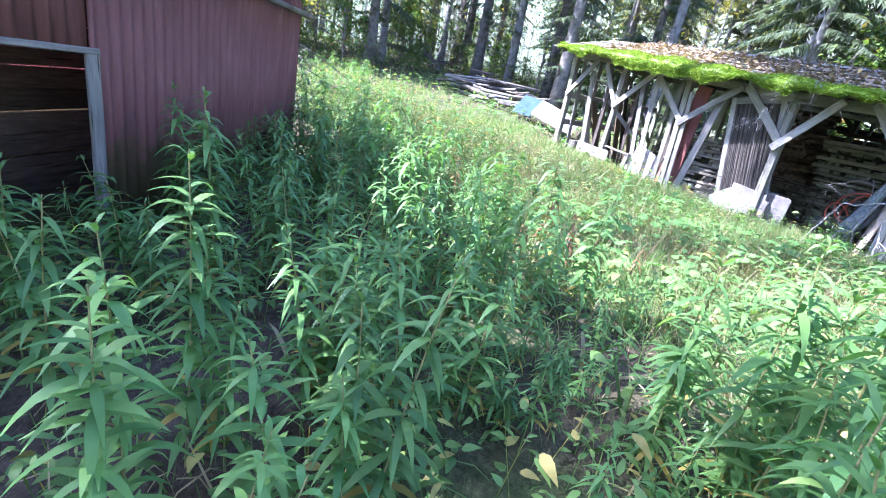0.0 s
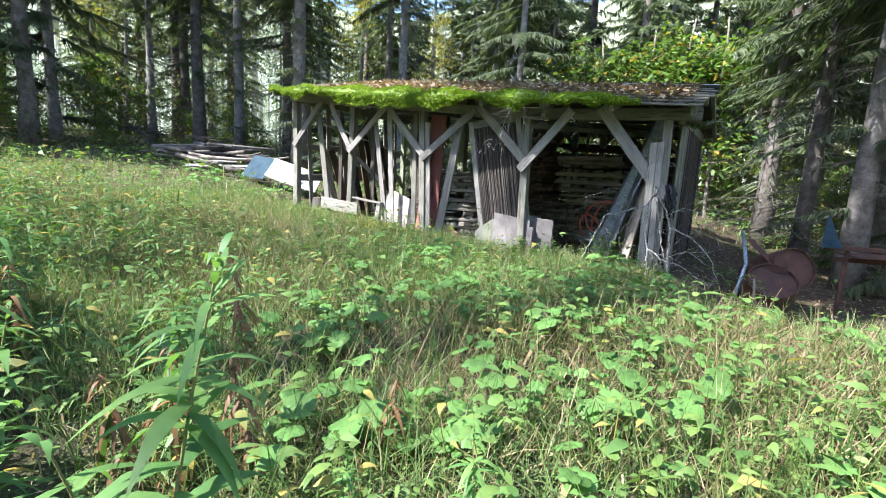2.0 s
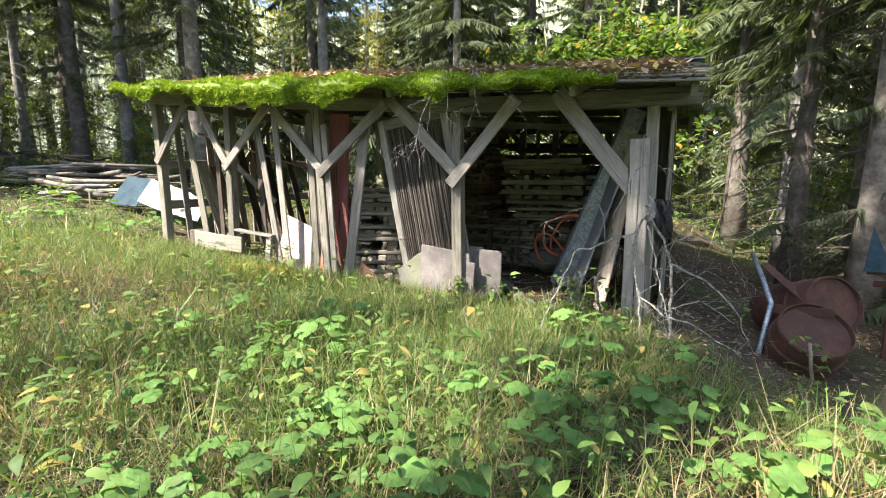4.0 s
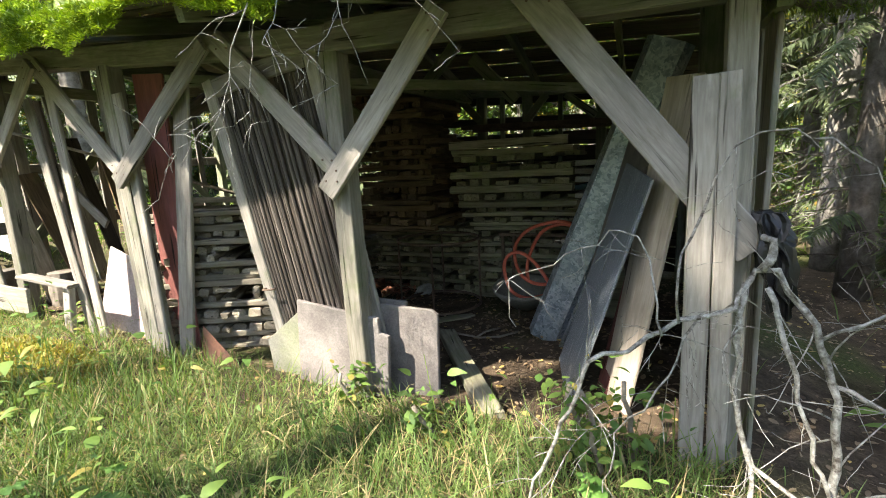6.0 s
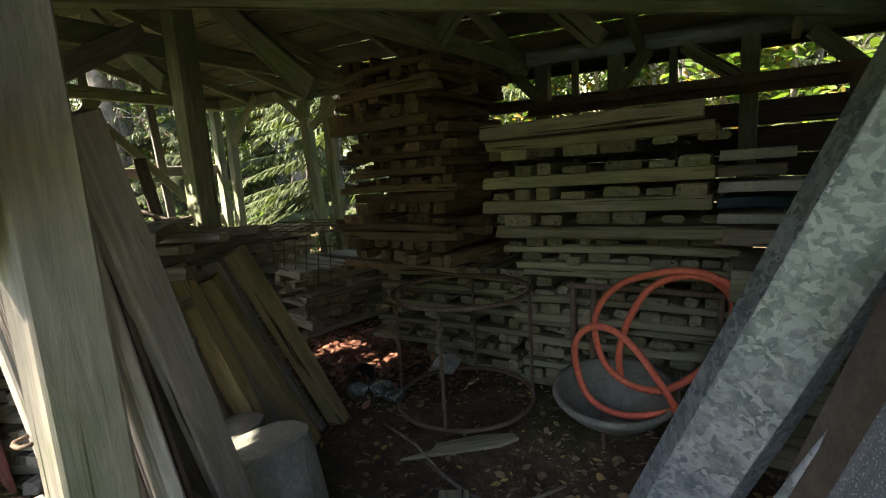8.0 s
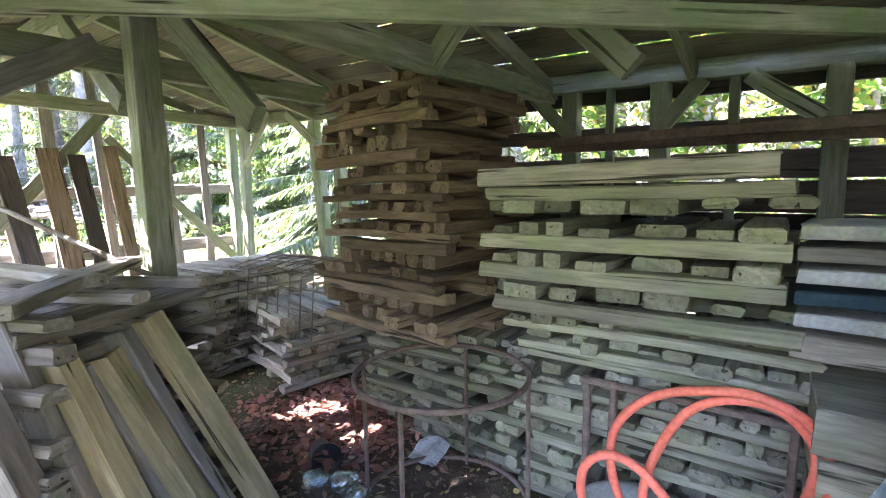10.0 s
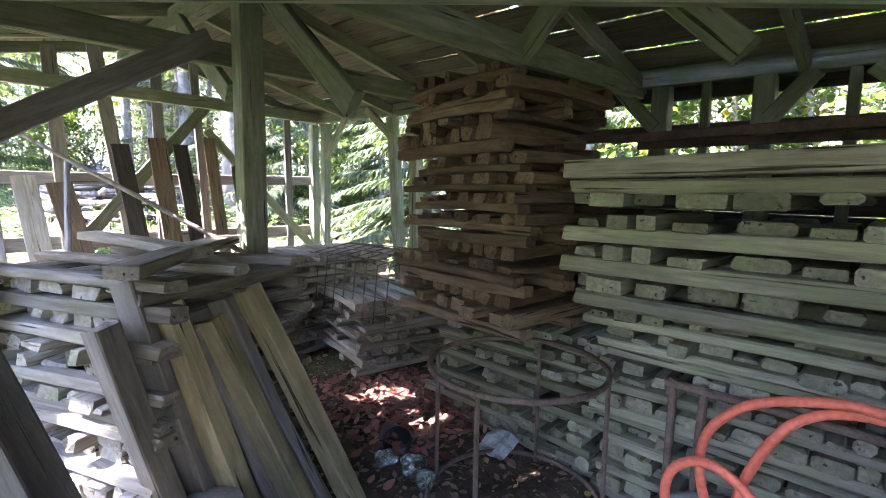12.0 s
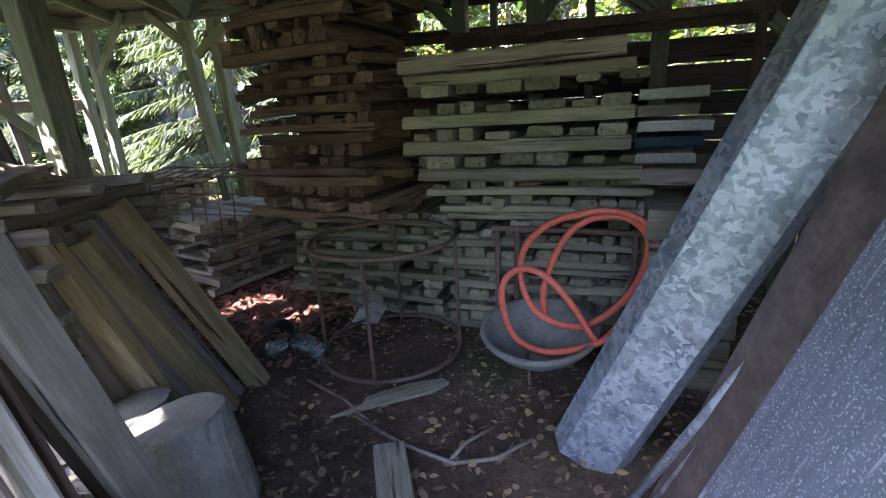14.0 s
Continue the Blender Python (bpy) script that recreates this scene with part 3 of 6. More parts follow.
def make_moss():
    """A lumpy carpet over the front edge of the roof with hanging lobes, and litter over the slope."""
    rng = np.random.default_rng(11)
    xs = np.arange(-5.12, 1.62, 0.022)
    m = 26
    wav = lambda f, o: 0.5 + 0.5 * np.sin(xs * f + o + 0.9 * np.sin(xs * f * 0.43 + o))
    depth = 0.16 + 0.30 * wav(1.7, 0.4) + 0.12 * wav(5.3, 2.0) + np.where(xs < -1.0, 0.10, 0.0)
    depth *= np.clip((1.62 - xs) / 0.9, 0.12, 1) * np.clip((xs + 5.2) / 0.35, 0.2, 1)
    hang = 0.02 + 0.11 * wav(4.1, 1.1) ** 2 + 0.16 * (wav(1.25, 4.2) ** 8) + 0.05 * wav(13.0, 0.3)
    hang *= np.clip((1.62 - xs) / 0.5, 0.1, 1)
    rows = []
    for i, x in enumerate(xs):
        prof = []
        for k in range(m):
            s = k / (m - 1)
            if s < 0.4:
                t = 1 - s / 0.4
                y, z = -0.475 - 0.030 * math.sin(math.pi * min(1, t * 1.3)), roof_z(x, -0.45) + 0.03 - hang[i] * t
            else:
                t = (s - 0.4) / 0.6
                y = -0.475 + depth[i] * t
                z = roof_z(x, max(-0.45, y)) + 0.03 + (0.045 + 0.03 * math.sin(x * 6.1 + 2)) * math.sin(math.pi * min(1, 0.28 + 0.75 * t))
            n1 = noise.noise((x * 7, y * 9, z * 9)) * 0.045 + noise.noise((x * 21, y * 21, z * 21)) * 0.026
            prof.append((x + n1 * 0.3, y - n1 * (1.0 if s < 0.45 else 0.2), z + n1 * (0.3 if s < 0.4 else 1.0)))
        rows.append(prof)
    v = np.array(rows).reshape(-1, 3)
    n = len(xs)
    i, k = np.meshgrid(np.arange(n - 1), np.arange(m - 1), indexing="ij")
    o = (i * m + k).ravel()
    q = np.stack([o, o + m, o + m + 1, o + 1], axis=1)
    # short shoots all over it
    p = v.reshape(n, m, 3)
    tx, ty = np.gradient(p, axis=0), np.gradient(p, axis=1)
    nr = unit(np.cross(tx, ty)).reshape(-1, 3)
    nr[nr[:, 2] < -0.3] *= -1
    pick = rng.integers(0, len(v), 80000)
    base = v[pick] + rng.normal(size=(len(pick), 3)) * 0.009
    w = nr[pick] + 0.55 * rng.normal(size=(len(pick), 3)) + np.array([0, -0.15, 0.15])
    shoots = blades(base, w, rng.uniform(0.012, 0.036, len(pick)), rng.uniform(0.005, 0.010, len(pick)), 0.15, (1.0, 0.8, 0.2))
    v, q = joined([(v, q), shoots])
    ob = link("roof_moss", quad_mesh("roof_moss", v, q), M_MOSS, None)
    tagged(ob, "bright green moss carpet hanging over the shed eave", "moss", kind="stuff")
    # dry leaves and needles on the slope
    n = 6500
    x, y = rng.uniform(-5.2, 2.2, n), rng.uniform(-0.42, 1.6, n)
    z = np.array([roof_z(a, b) for a, b in zip(x, y)]) + rng.uniform(0.024, 0.045, n)
    w = rng.normal(size=(n, 3)) * np.array([1, 1, 0.25])
    v, q = blades(np.stack([x, y, z], axis=1), w, rng.uniform(0.02, 0.06, n), rng.uniform(0.012, 0.035, n), 0.05, (0.4, 1.0, 0.8, 0.1), side=np.cross(unit(w), np.array([0, 0.2, 1.0])))
    ob = link("roof_litter", quad_mesh("roof_litter", v, q), M_LITTER, None)
    tagged(ob, "brown fallen leaves lying on the shed roof", "leaf litter", kind="stuff")


make_moss()

# ---- the red corrugated shed beside the start ----


def make_red_shed():
    a, b = Vector((1.5, -10.2, 0)), Vector((-2.45, -7.05, 0))
    d = (b - a).normalized()
    nrm = Vector((-d.y, d.x, 0))
    if nrm.x < 0:
        nrm = -nrm
    back = -nrm
    length = (b - a).length
    z0, z1 = -0.45, 2.4
    S = thing("corrugated_shed", (a.x, a.y, z0), "dull red corrugated metal shed with a dark opening", "shed")

    def wall(name, p, q, lo, hi, mat=M_REDSHEET):
        dd = (q - p).normalized()
        nn = Vector((dd.y, -dd.x, 0))
        bm = bmesh.new()
        n = int((q - p).length / 0.0125)
        rows = []
        for i in range(n + 1):
            s = i * (q - p).length / n
            off = 0.017 * math.sin(2 * math.pi * s / 0.105) + 0.005 * math.sin(s * 2.1)
            c = p + dd * s + nn * off
            j = 0.012 * math.sin(s * 9.0) if lo < 0.5 else 0.0
            rows.append([bm.verts.new((c.x, c.y, lo + j)), bm.verts.new((c.x, c.y, (lo + hi) / 2)), bm.verts.new((c.x, c.y, hi))])
        for r, t in zip(rows, rows[1:]):
            bm.faces.new((r[0], t[0], t[1], r[1]))
            bm.faces.new((r[1], t[1], t[2], r[2]))
        bmesh.ops.solidify(bm, geom=bm.faces[:], thickness=0.002)
        return part(name, bm, mat, S, smooth=True)

    s0, s1 = 0.35, 2.02  # the opening, along the wall
    wall("wall_sheet", a, a + d * s0, z0, z1)
    wall("wall_sheet", a + d * s1, b, z0, z1)
    wall("wall_sheet", a + d * s0, a + d * s1, 0.97, z1)
    wall("wall_sheet", b, b + back * 3.0, z0, z1)
    wall("wall_sheet", a + back * 3.0, a, z0, z1)
    wall("wall_sheet", b + back * 3.0, a + back * 3.0, z0, z1)
    up = Vector((0, 0, 1))
    board("jamb", a + d * s1 + nrm * 0.015 + up * z0, a + d * s1 + nrm * 0.015 + up * 1.0, 0.10, 0.03, M_GREY, S, normal=nrm)
    board("lintel", a + d * s0 + nrm * 0.02 + up * 0.99, a + d * (s1 + 0.05) + nrm * 0.02 + up * 0.99, 0.04, 0.03, M_GREY, S, normal=nrm)
    bm = bmesh.new()
    c = [a - d * 0.2 + nrm * 0.3, b + d * 0.2 + nrm * 0.3, b + d * 0.2 + back * 3.2, a - d * 0.2 + back * 3.2]
    lo = [bm.verts.new((p.x, p.y, z1 + (0.0 if i < 2 else -0.3))) for i, p in enumerate(c)]
    f = bm.faces.new(lo)
    bmesh.ops.solidify(bm, geom=[f], thickness=0.03)
    part("roof_sheet", bm, M_REDSHEET, S)
    part("eave_pole", tube_bm([a + d * 2.4 + nrm * 0.06 + up * 1.72, a + d * 4.0 + nrm * 0.07 + up * 1.70, a + d * 5.2 + nrm * 0.09 + up * 1.66], 0.03, 8), M_BARK, S, smooth=True)
    for i in range(15):
        z = -0.35 + i * 0.17
        board("inner_board", a + d * 0.3 + back * 0.9 + up * z, a + d * 4.9 + back * 0.9 + up * z, 0.165, 0.02, M_DARKWOOD, S, normal=nrm)


make_red_shed()

# ---- pallets ----


def make_pallet(mat, seed, m, label, tall=False):
    """Rough boards packed in depth on three long runners; the ends do not line up. Gives its height too."""
    rnd = random.Random(seed)
    P = thing("pallet", Matrix.Identity(4), label, "pallet", "stacked pallets")
    r = rnd.uniform(0.065, 0.085) if tall else rnd.uniform(0.034, 0.058)
    deck = rnd.uniform(0.07, 0.085) if tall else rnd.uniform(0.052, 0.074)

    def bd(name, a, b, w, t, nrm=(0, 0, 1)):
        part(name, plank_bm((Vector(b) - Vector(a)).length, w, t, rnd, 3, 0.008, rnd.choice((0.006, 0.010, 0.016))), mat, P, along(a, b, nrm))

    for y in (-0.385, 0.0, 0.37):
        e, f = rnd.uniform(-0.05, 0.05), rnd.uniform(-0.05, 0.05)
        bd("runner", (-0.6 - e, y + rnd.uniform(-0.02, 0.02), r / 2), (0.6 + f, y + rnd.uniform(-0.02, 0.02), r / 2 + rnd.uniform(-0.006, 0.006)), rnd.uniform(0.08, 0.11), r)
    x = -0.60 + rnd.uniform(0, 0.04)
    while x < 0.54:
        w = rnd.uniform(0.06, 0.15) * (1.35 if tall else 1.0)
        t = deck - rnd.choice((0, 0.002, 0.006, 0.014, 0.03))
        e, f = rnd.choice((-0.05, -0.02, 0.0, 0.02, 0.045, 0.07)), rnd.uniform(-0.04, 0.06)
        if rnd.random() < (0.8 if tall else 0.94):
            bd("deck_board", (x + w / 2, -0.40 - e, r + 0.002 + t / 2), (x + w / 2 + rnd.uniform(-0.025, 0.025), 0.40 + f, r + 0.002 + t / 2), w - 0.006, t)
        x += w + rnd.choice((0.0, 0.003, 0.008, 0.025) if not tall else (0.01, 0.03, 0.06))
    P.matrix_basis = m
    return P, r + deck + 0.004


PALLETS = {}


def pallet(kind, m_of):
    mats = {
        "grey": (M_PALLET, "weathered grey wooden pallet in a stack"), "green": (M_PALGREEN, "algae-green wooden pallet in a stack"),
        "brown": (M_PALDARK, "dark brown worn wooden pallet in a tall stack"), "thick": (M_PALGREEN, "pallet of thick pale timbers on a stack"),
    }
    k = (kind, RND.randrange(5))
    if k not in PALLETS:
        PALLETS[k] = make_pallet(mats[kind][0], ord(kind[1]) * 10 + k[1], Matrix.Identity(4), mats[kind][1], kind == "thick")
        ob, h = PALLETS[k]
        ob.matrix_basis = m_of(h)
    else:
        ob, h = PALLETS[k]
        copy_thing(ob, m_of(h))
    return h


def stack(x, y, z, count, kinds, turn=0.0, wander=0.03, wide=1.0, high=1.0, lean=(0.0, 0.0)):
    """Pallets one on another; some lie with the boards down; the stack may lean with height."""
    z0 = z
    for i in range(count):
        flip = RND.random() < 0.3
        px, py, pt = x + RND.uniform(-1, 1) * wander + lean[0] * (z - z0), y + RND.uniform(-1, 1) * wander + lean[1] * (z - z0), turn + RND.uniform(-2.5, 2.5)

        def m_of(h):
            m = Matrix.Translation((px, py, z + (h * high if flip else 0))) @ Matrix.Rotation(radians(pt), 4, "Z") @ Matrix.Diagonal((wide, 1, high, 1))
            return m @ Matrix.Rotation(math.pi, 4, "X") if flip else m

        z += high * pallet(kinds(i), m_of)
    return z


top = stack(0.47, 2.88, -0.10, 9, lambda i: "green", turn=2, high=0.97, lean=(-0.02, -0.05))
top = stack(0.34, 2.74, top, 4, lambda i: "thick", turn=1, wander=0.015, high=(1.45 - top) / 0.62)
tagged(board("top_plank", (-0.25, 2.31, top + 0.042), (0.90, 2.33, top + 0.046), 0.11, 0.08, M_PALLET, None, normal=(0, 0, 1)), "thick weathered plank on top of a pallet stack", "plank")
low = stack(-0.74, 2.93, -0.10, 7, lambda i: "green", turn=1)
stack(-0.93, 2.70, low, 12, lambda i: "brown", turn=-5, wander=0.045, wide=0.86, high=(2.10 - low) / 1.36)
stack(-1.62, 0.86, -0.08, 10, lambda i: "grey", turn=26, wander=0.02)
stack(-3.15, 2.55, 0.0, 8, lambda i: "grey", turn=95)
stack(-2.30, 2.98, -0.02, 5, lambda i: "grey", turn=80)

# ---- things leaning in the shed front ----


def make_panel_door():
    foot, top = Vector((-0.72, 0.27, -0.06)), Vector((-1.00, 0.10, 1.90))
    u = (top - foot).normalized()
    w = Vector((0.99, 0.0, 0.12))
    w = (w - u * w.dot(u)).normalized()
    nrm = w.cross(u).normalized()
    if nrm.y > 0:
        nrm = -nrm
    h, wid = (top - foot).length, 0.88
    D = thing("ribbed_door", tuple(foot), "dark ribbed wooden door leaning behind a post", "door")
    n = 27
    for i in range(n):
        a = foot + w * (0.075 + (wid - 0.15) * (i + 0.5) / n)
        o = nrm * RND.uniform(-0.014, 0.002)
        board("slat", a + u * 0.05 + o, a + u * (h - 0.09 - RND.uniform(0, 0.03)) + o, (wid - 0.15) / n - RND.uniform(0.003, 0.010), 0.022, M_SLAT, D, normal=nrm, wobble=0.003)
    board("stile", foot + w * 0.04 + nrm * 0.012, top + w * 0.04 + nrm * 0.012, 0.085, 0.03, M_GREY, D, normal=nrm, label="grey door stile")
    board("stile", foot + w * (wid - 0.04) + nrm * 0.012, top + w * (wid - 0.04) + nrm * 0.012, 0.085, 0.03, M_GREY, D, normal=nrm, label="grey door stile")
    board("top_rail", top + w * 0.085 + nrm * 0.012 - u * 0.06, top + w * (wid - 0.085) + nrm * 0.012 - u * 0.06, 0.11, 0.028, M_GREY, D, normal=nrm)
    board("backing", foot + w * (wid / 2) - nrm * 0.036, top + w * (wid / 2) - nrm * 0.036 - u * 0.05, wid - 0.12, 0.012, M_DARKWOOD, D, normal=nrm)
    c = foot + w * 0.03 + u * 0.62 + nrm * 0.03
    part("handle", tube_bm([c, c + nrm * 0.035, c + nrm * 0.045 + w * 0.03, c + nrm * 0.045 + w * 0.09, c + nrm * 0.02 + w * 0.11], 0.007, 8), M_IRON, D, smooth=True, label="bent iron handle")


make_panel_door()


def slab(name, outline, origin, up_to, thick, material, label, category="slab", twist=0.0):
    """A flat piece whose outline is given in metres across and up; it leans from origin towards up_to."""
    o, t = Vector(origin), Vector(up_to)
    u = (t - o).normalized()
    w = Vector((math.cos(twist), math.sin(twist), 0))
    w = (w - u * w.dot(u)).normalized()
    n = w.cross(u)
    m = Matrix.Translation(o) @ Matrix((w, u, n)).transposed().to_4x4()
    ob = part(name, sheet_bm(outline, thick), material, None, m)
    return tagged(ob, label, category, "stone slabs at the post" if category == "slab" else "")


G0 = gz(0, 0.2) + 0.005
slab("stone_slab", [(0, 0), (0.66, 0.0), (0.68, 0.42), (0.62, 0.43), (0.61, 0.52), (0.45, 0.54), (0.02, 0.59)], (-0.46, 0.10, G0), (-0.46, 0.13, 1), 0.028, M_SLAB, "grey mineral slab leaning behind the post")
slab("stone_slab", [(0, 0), (0.52, 0.0), (0.53, 0.52), (0.49, 0.55), (0.10, 0.56), (0.0, 0.55)], (-0.06, 0.25, G0), (-0.06, 0.28, 1), 0.03, M_SLAB, "grey mineral slab with rounded corner behind the post")
slab("stone_slab", [(0, 0), (0.78, 0.0), (0.80, 0.57), (0.06, 0.60)], (-0.56, 0.30, G0), (-0.56, 0.33, 1), 0.025, M_SLAB, "grey mineral slab at the back of the row")
M_GREENSLAB = speckled("algae_slab", (0.15, 0.165, 0.10), (0.22, 0.215, 0.185), 3.0, fine=90)
slab("stone_slab", [(0, 0.0), (0.36, -0.02), (0.38, 0.52), (0.20, 0.46), (-0.06, 0.22)], (-0.78, 0.20, G0 + 0.02), (-0.70, 0.27, 1), 0.025, M_GREENSLAB, "greenish pointed slab leaning against the others")
slab("rusty_plate", [(0, 0), (0.44, -0.05), (0.42, 0.10), (0.02, 0.36)], (-1.30, 0.02, G0 - 0.01), (-1.30, 0.15, 1), 0.006, M_RUST, "small rusty steel plate leaning in the grass", "plate", -0.05)
M_PINK = speckled("pink_grey_board", (0.40, 0.32, 0.31), (0.52, 0.46, 0.44), 3.0, fine=50)
slab("fibre_board", [(0, 0), (0.85, 0.05), (0.80, 0.62), (0.40, 0.72), (0.12, 0.78)], (-3.0, 0.34, gz(-3, 0.3)), (-2.9, 0.48, 1), 0.02, M_PINK, "pinkish grey board propped inside the shed front", "board")
M_WHITE = speckled("faded_white_paint", (0.30, 0.30, 0.29), (0.44, 0.44, 0.42), 3.0)
slab("white_board", [(0, 0), (0.20, 0), (0.20, 0.50), (0.0, 0.48)], (-2.12, 0.20, gz(-2.1, 0.2) - 0.05), (-2.08, 0.30, 1), 0.02, M_WHITE, "small faded white board beside a post", "board")
M_ORANGEBOARD = speckled("faded_orange_paint", (0.42, 0.15, 0.10), (0.50, 0.22, 0.15), 4.0)
slab("orange_board", [(0, 0), (0.17, 0), (0.16, 0.30), (0.02, 0.55)], (-2.0, 0.15, gz(-2.0, 0.15) - 0.05), (-1.95, 0.22, 1), 0.018, M_ORANGEBOARD, "small orange-red board beside a post", "board")


def lean_board(a, b, w, t, mat, label, nrm=(0, -1, 0), name="leaning_board", group="boards leaning in the shed"):
    ob = board(name, a, b, w, t, mat, None, normal=nrm)
    return tagged(ob, label, "board", group)


for a, b, w, mat, label in (
    ((-4.18, 0.20, 0.15), (-4.40, 0.12, 2.10), 0.13, M_POST, "dark grey board leaning at the shed front"),
    ((-3.98, 0.30, 0.15), (-3.82, 0.15, 2.05), 0.09, M_DARKWOOD, "dark narrow board leaning at the shed front"),
    ((-2.58, 0.06, 0.02), (-2.90, 0.06, 1.98), 0.10, M_GREY, "pale grey board leaning at the shed front"),
    ((-2.42, 0.05, 0.02), (-2.58, 0.06, 2.10), 0.10, M_GREY, "pale grey board leaning at the shed front"),
    ((-1.62, 0.00, 0.02), (-1.74, 0.02, 1.90), 0.085, M_GREY, "pale grey board nailed beside a post"),
    ((-2.05, 0.17, 0.05), (-2.06, 0.12, 2.06), 0.10, M_POST, "grey board standing beside a post"),
    ((-1.46, 0.03, -0.02), (-1.12, 0.03, 1.96), 0.14, M_GREY, "wide grey board leaning at the shed front"),
    ((-3.25, 0.45, 0.1), (-3.05, 0.2, 2.0), 0.10, M_DARKWOOD, "dark board standing inside the shed front"),
    ((1.775, -0.03, -0.12), (1.765, -0.03, 1.60), 0.095, M_GREY, "upright grey board in front of the corner post"),
    ((1.875, -0.025, -0.12), (1.845, -0.03, 1.61), 0.075, M_GREY, "upright grey board in front of the corner post"),
):
    lean_board(a, b, w, 0.026, mat, label)
lean_board((-0.20, 0.58, -0.12), (-0.02, 0.17, 1.42), 0.11, 0.032, M_GREY, "grey board leaning inside against the post", (0.9, 0.35, 0.1))
lean_board((-0.42, 0.62, -0.12), (-0.20, 0.22, 1.30), 0.13, 0.025, M_POST, "greenish board leaning inside against the post", (0.9, 0.35, 0.1))
lean_board((-1.80, 0.30, 0.0), (-1.60, 0.16, 2.03), 0.30, 0.022, M_REDWOOD, "wide red painted board leaning at the shed front")
lean_board((-2.16, 0.34, 0.0), (-1.98, 0.20, 1.95), 0.14, 0.022, M_DARKWOOD, "dark board leaning beside the red one")
# a low bench of old planks in the grass
lean_board((-4.05, -0.12, 0.42), (-3.15, -0.08, 0.36), 0.22, 0.03, M_POST, "low grey plank lying on edge in the grass", name="fallen_plank", group="planks by the shed")
lean_board((-3.3, -0.02, 0.56), (-2.65, 0.02, 0.50), 0.12, 0.03, M_GREY, "grey plank lying across the shed front", (0, 0, 1), name="fallen_plank", group="planks by the shed")
lean_board((-2.75, -0.02, 0.05), (-2.70, 0.0, 0.50), 0.09, 0.05, M_GREY, "short upright plank in the grass", name="fallen_plank", group="planks by the shed")
for x, y, h in ((-4.6, 0.35, 0.45), (-4.25, 0.75, 0.38)):
    bm = lathe_bm([(0, 0), (0.15, 0), (0.16, 0.1), (0.145, h), (0.12, h + 0.006), (0, h + 0.006)], 18, 0.008)
    tagged(part("log_block", bm, M_BARK, None, Matrix.Translation((x, y, gz(x, y) - 0.03))), "short grey chopping log standing in the shed", "log")


M_BROWNPANEL = speckled("brown_scratched_panel", (0.06, 0.05, 0.042), (0.13, 0.11, 0.095), 9, rough=0.45, relief=0.15)


def make_leaning_sheets():
    # galvanised channel
    a, b = Vector((0.83, 1.44, -0.11)), Vector((1.68, 1.24, 2.02))
    u = (b - a).normalized()
    w = Vector((0.98, -0.12, 0))
    w = (w - u * w.dot(u)).normalized()
    n = u.cross(w).normalized()
    if n.y > 0:
        n = -n
    C = thing("galvanised_channel", tuple(a), "long galvanised steel channel leaning in the doorway", "metal sheet")
    board("web", a, b, 0.195, 0.004, M_GALV, C, normal=n, wobble=0.0015, cuts=6)
    for side in (-1, 1):
        o = w * (side * 0.122) - n * 0.043
        board("flange", a + o, b + o, 0.10, 0.004, M_GALV, C, normal=w * (side * 0.86) + n * 0.5, wobble=0.001, cuts=6)
    # dark speckled sheet
    fa, fb = Vector((1.06, 1.06, -0.10)), Vector((1.17, 0.42, -0.10))
    ta, tb = Vector((1.43, 0.90, 1.27)), Vector((1.63, 0.42, 1.20))
    mid0, mid1 = (fa + fb) / 2, (ta + tb) / 2
    u = (mid1 - mid0).normalized()
    w = ((fa + ta) - (fb + tb)).normalized()
    n = u.cross(w)
    if n.x > 0:
        n = -n
    ob = board("dark_sheet", mid0, mid1, 0.56, 0.018, M_DARKSHEET, None, normal=n, wobble=0.003, cuts=6)
    tagged(ob, "dark speckled sheet with scratches leaning in the doorway", "sheet")
    ob = board("brown_panel", (1.12, 1.00, -0.09), (1.55, 0.86, 1.45), 0.55, 0.012, M_BROWNPANEL, None, normal=n, wobble=0.002)
    tagged(ob, "dark brown scratched panel between the leaning sheets", "panel")
    lean_board((1.43, 0.56, -0.10), (1.73, 0.46, 1.68), 0.28, 0.022, M_PALEWOOD, "pale bare board leaning beside the doorway", (-0.82, -0.55, 0.15))
    lean_board((1.36, 0.66, -0.08), (1.60, 0.60, 1.05), 0.12, 0.02, M_REDWOOD, "dark red board leaning beside the doorway", (-0.82, -0.55, 0.15))
    for k in (0, 1):
        p = tube_bm([(1.00 + 0.045 * k, 1.30 - 0.05 * k, -0.1), (1.17 + 0.03 * k, 1.20 - 0.04 * k, 0.35), (1.36 + 0.02 * k, 1.10 - 0.04 * k, 0.85)], 0.016, 8)
        tagged(part("pipe", p, M_GALV, None, smooth=True), "grey metal pipe leaning between the sheets", "pipe", "pipes between the sheets")


make_leaning_sheets()

# ---- things inside the shed ----


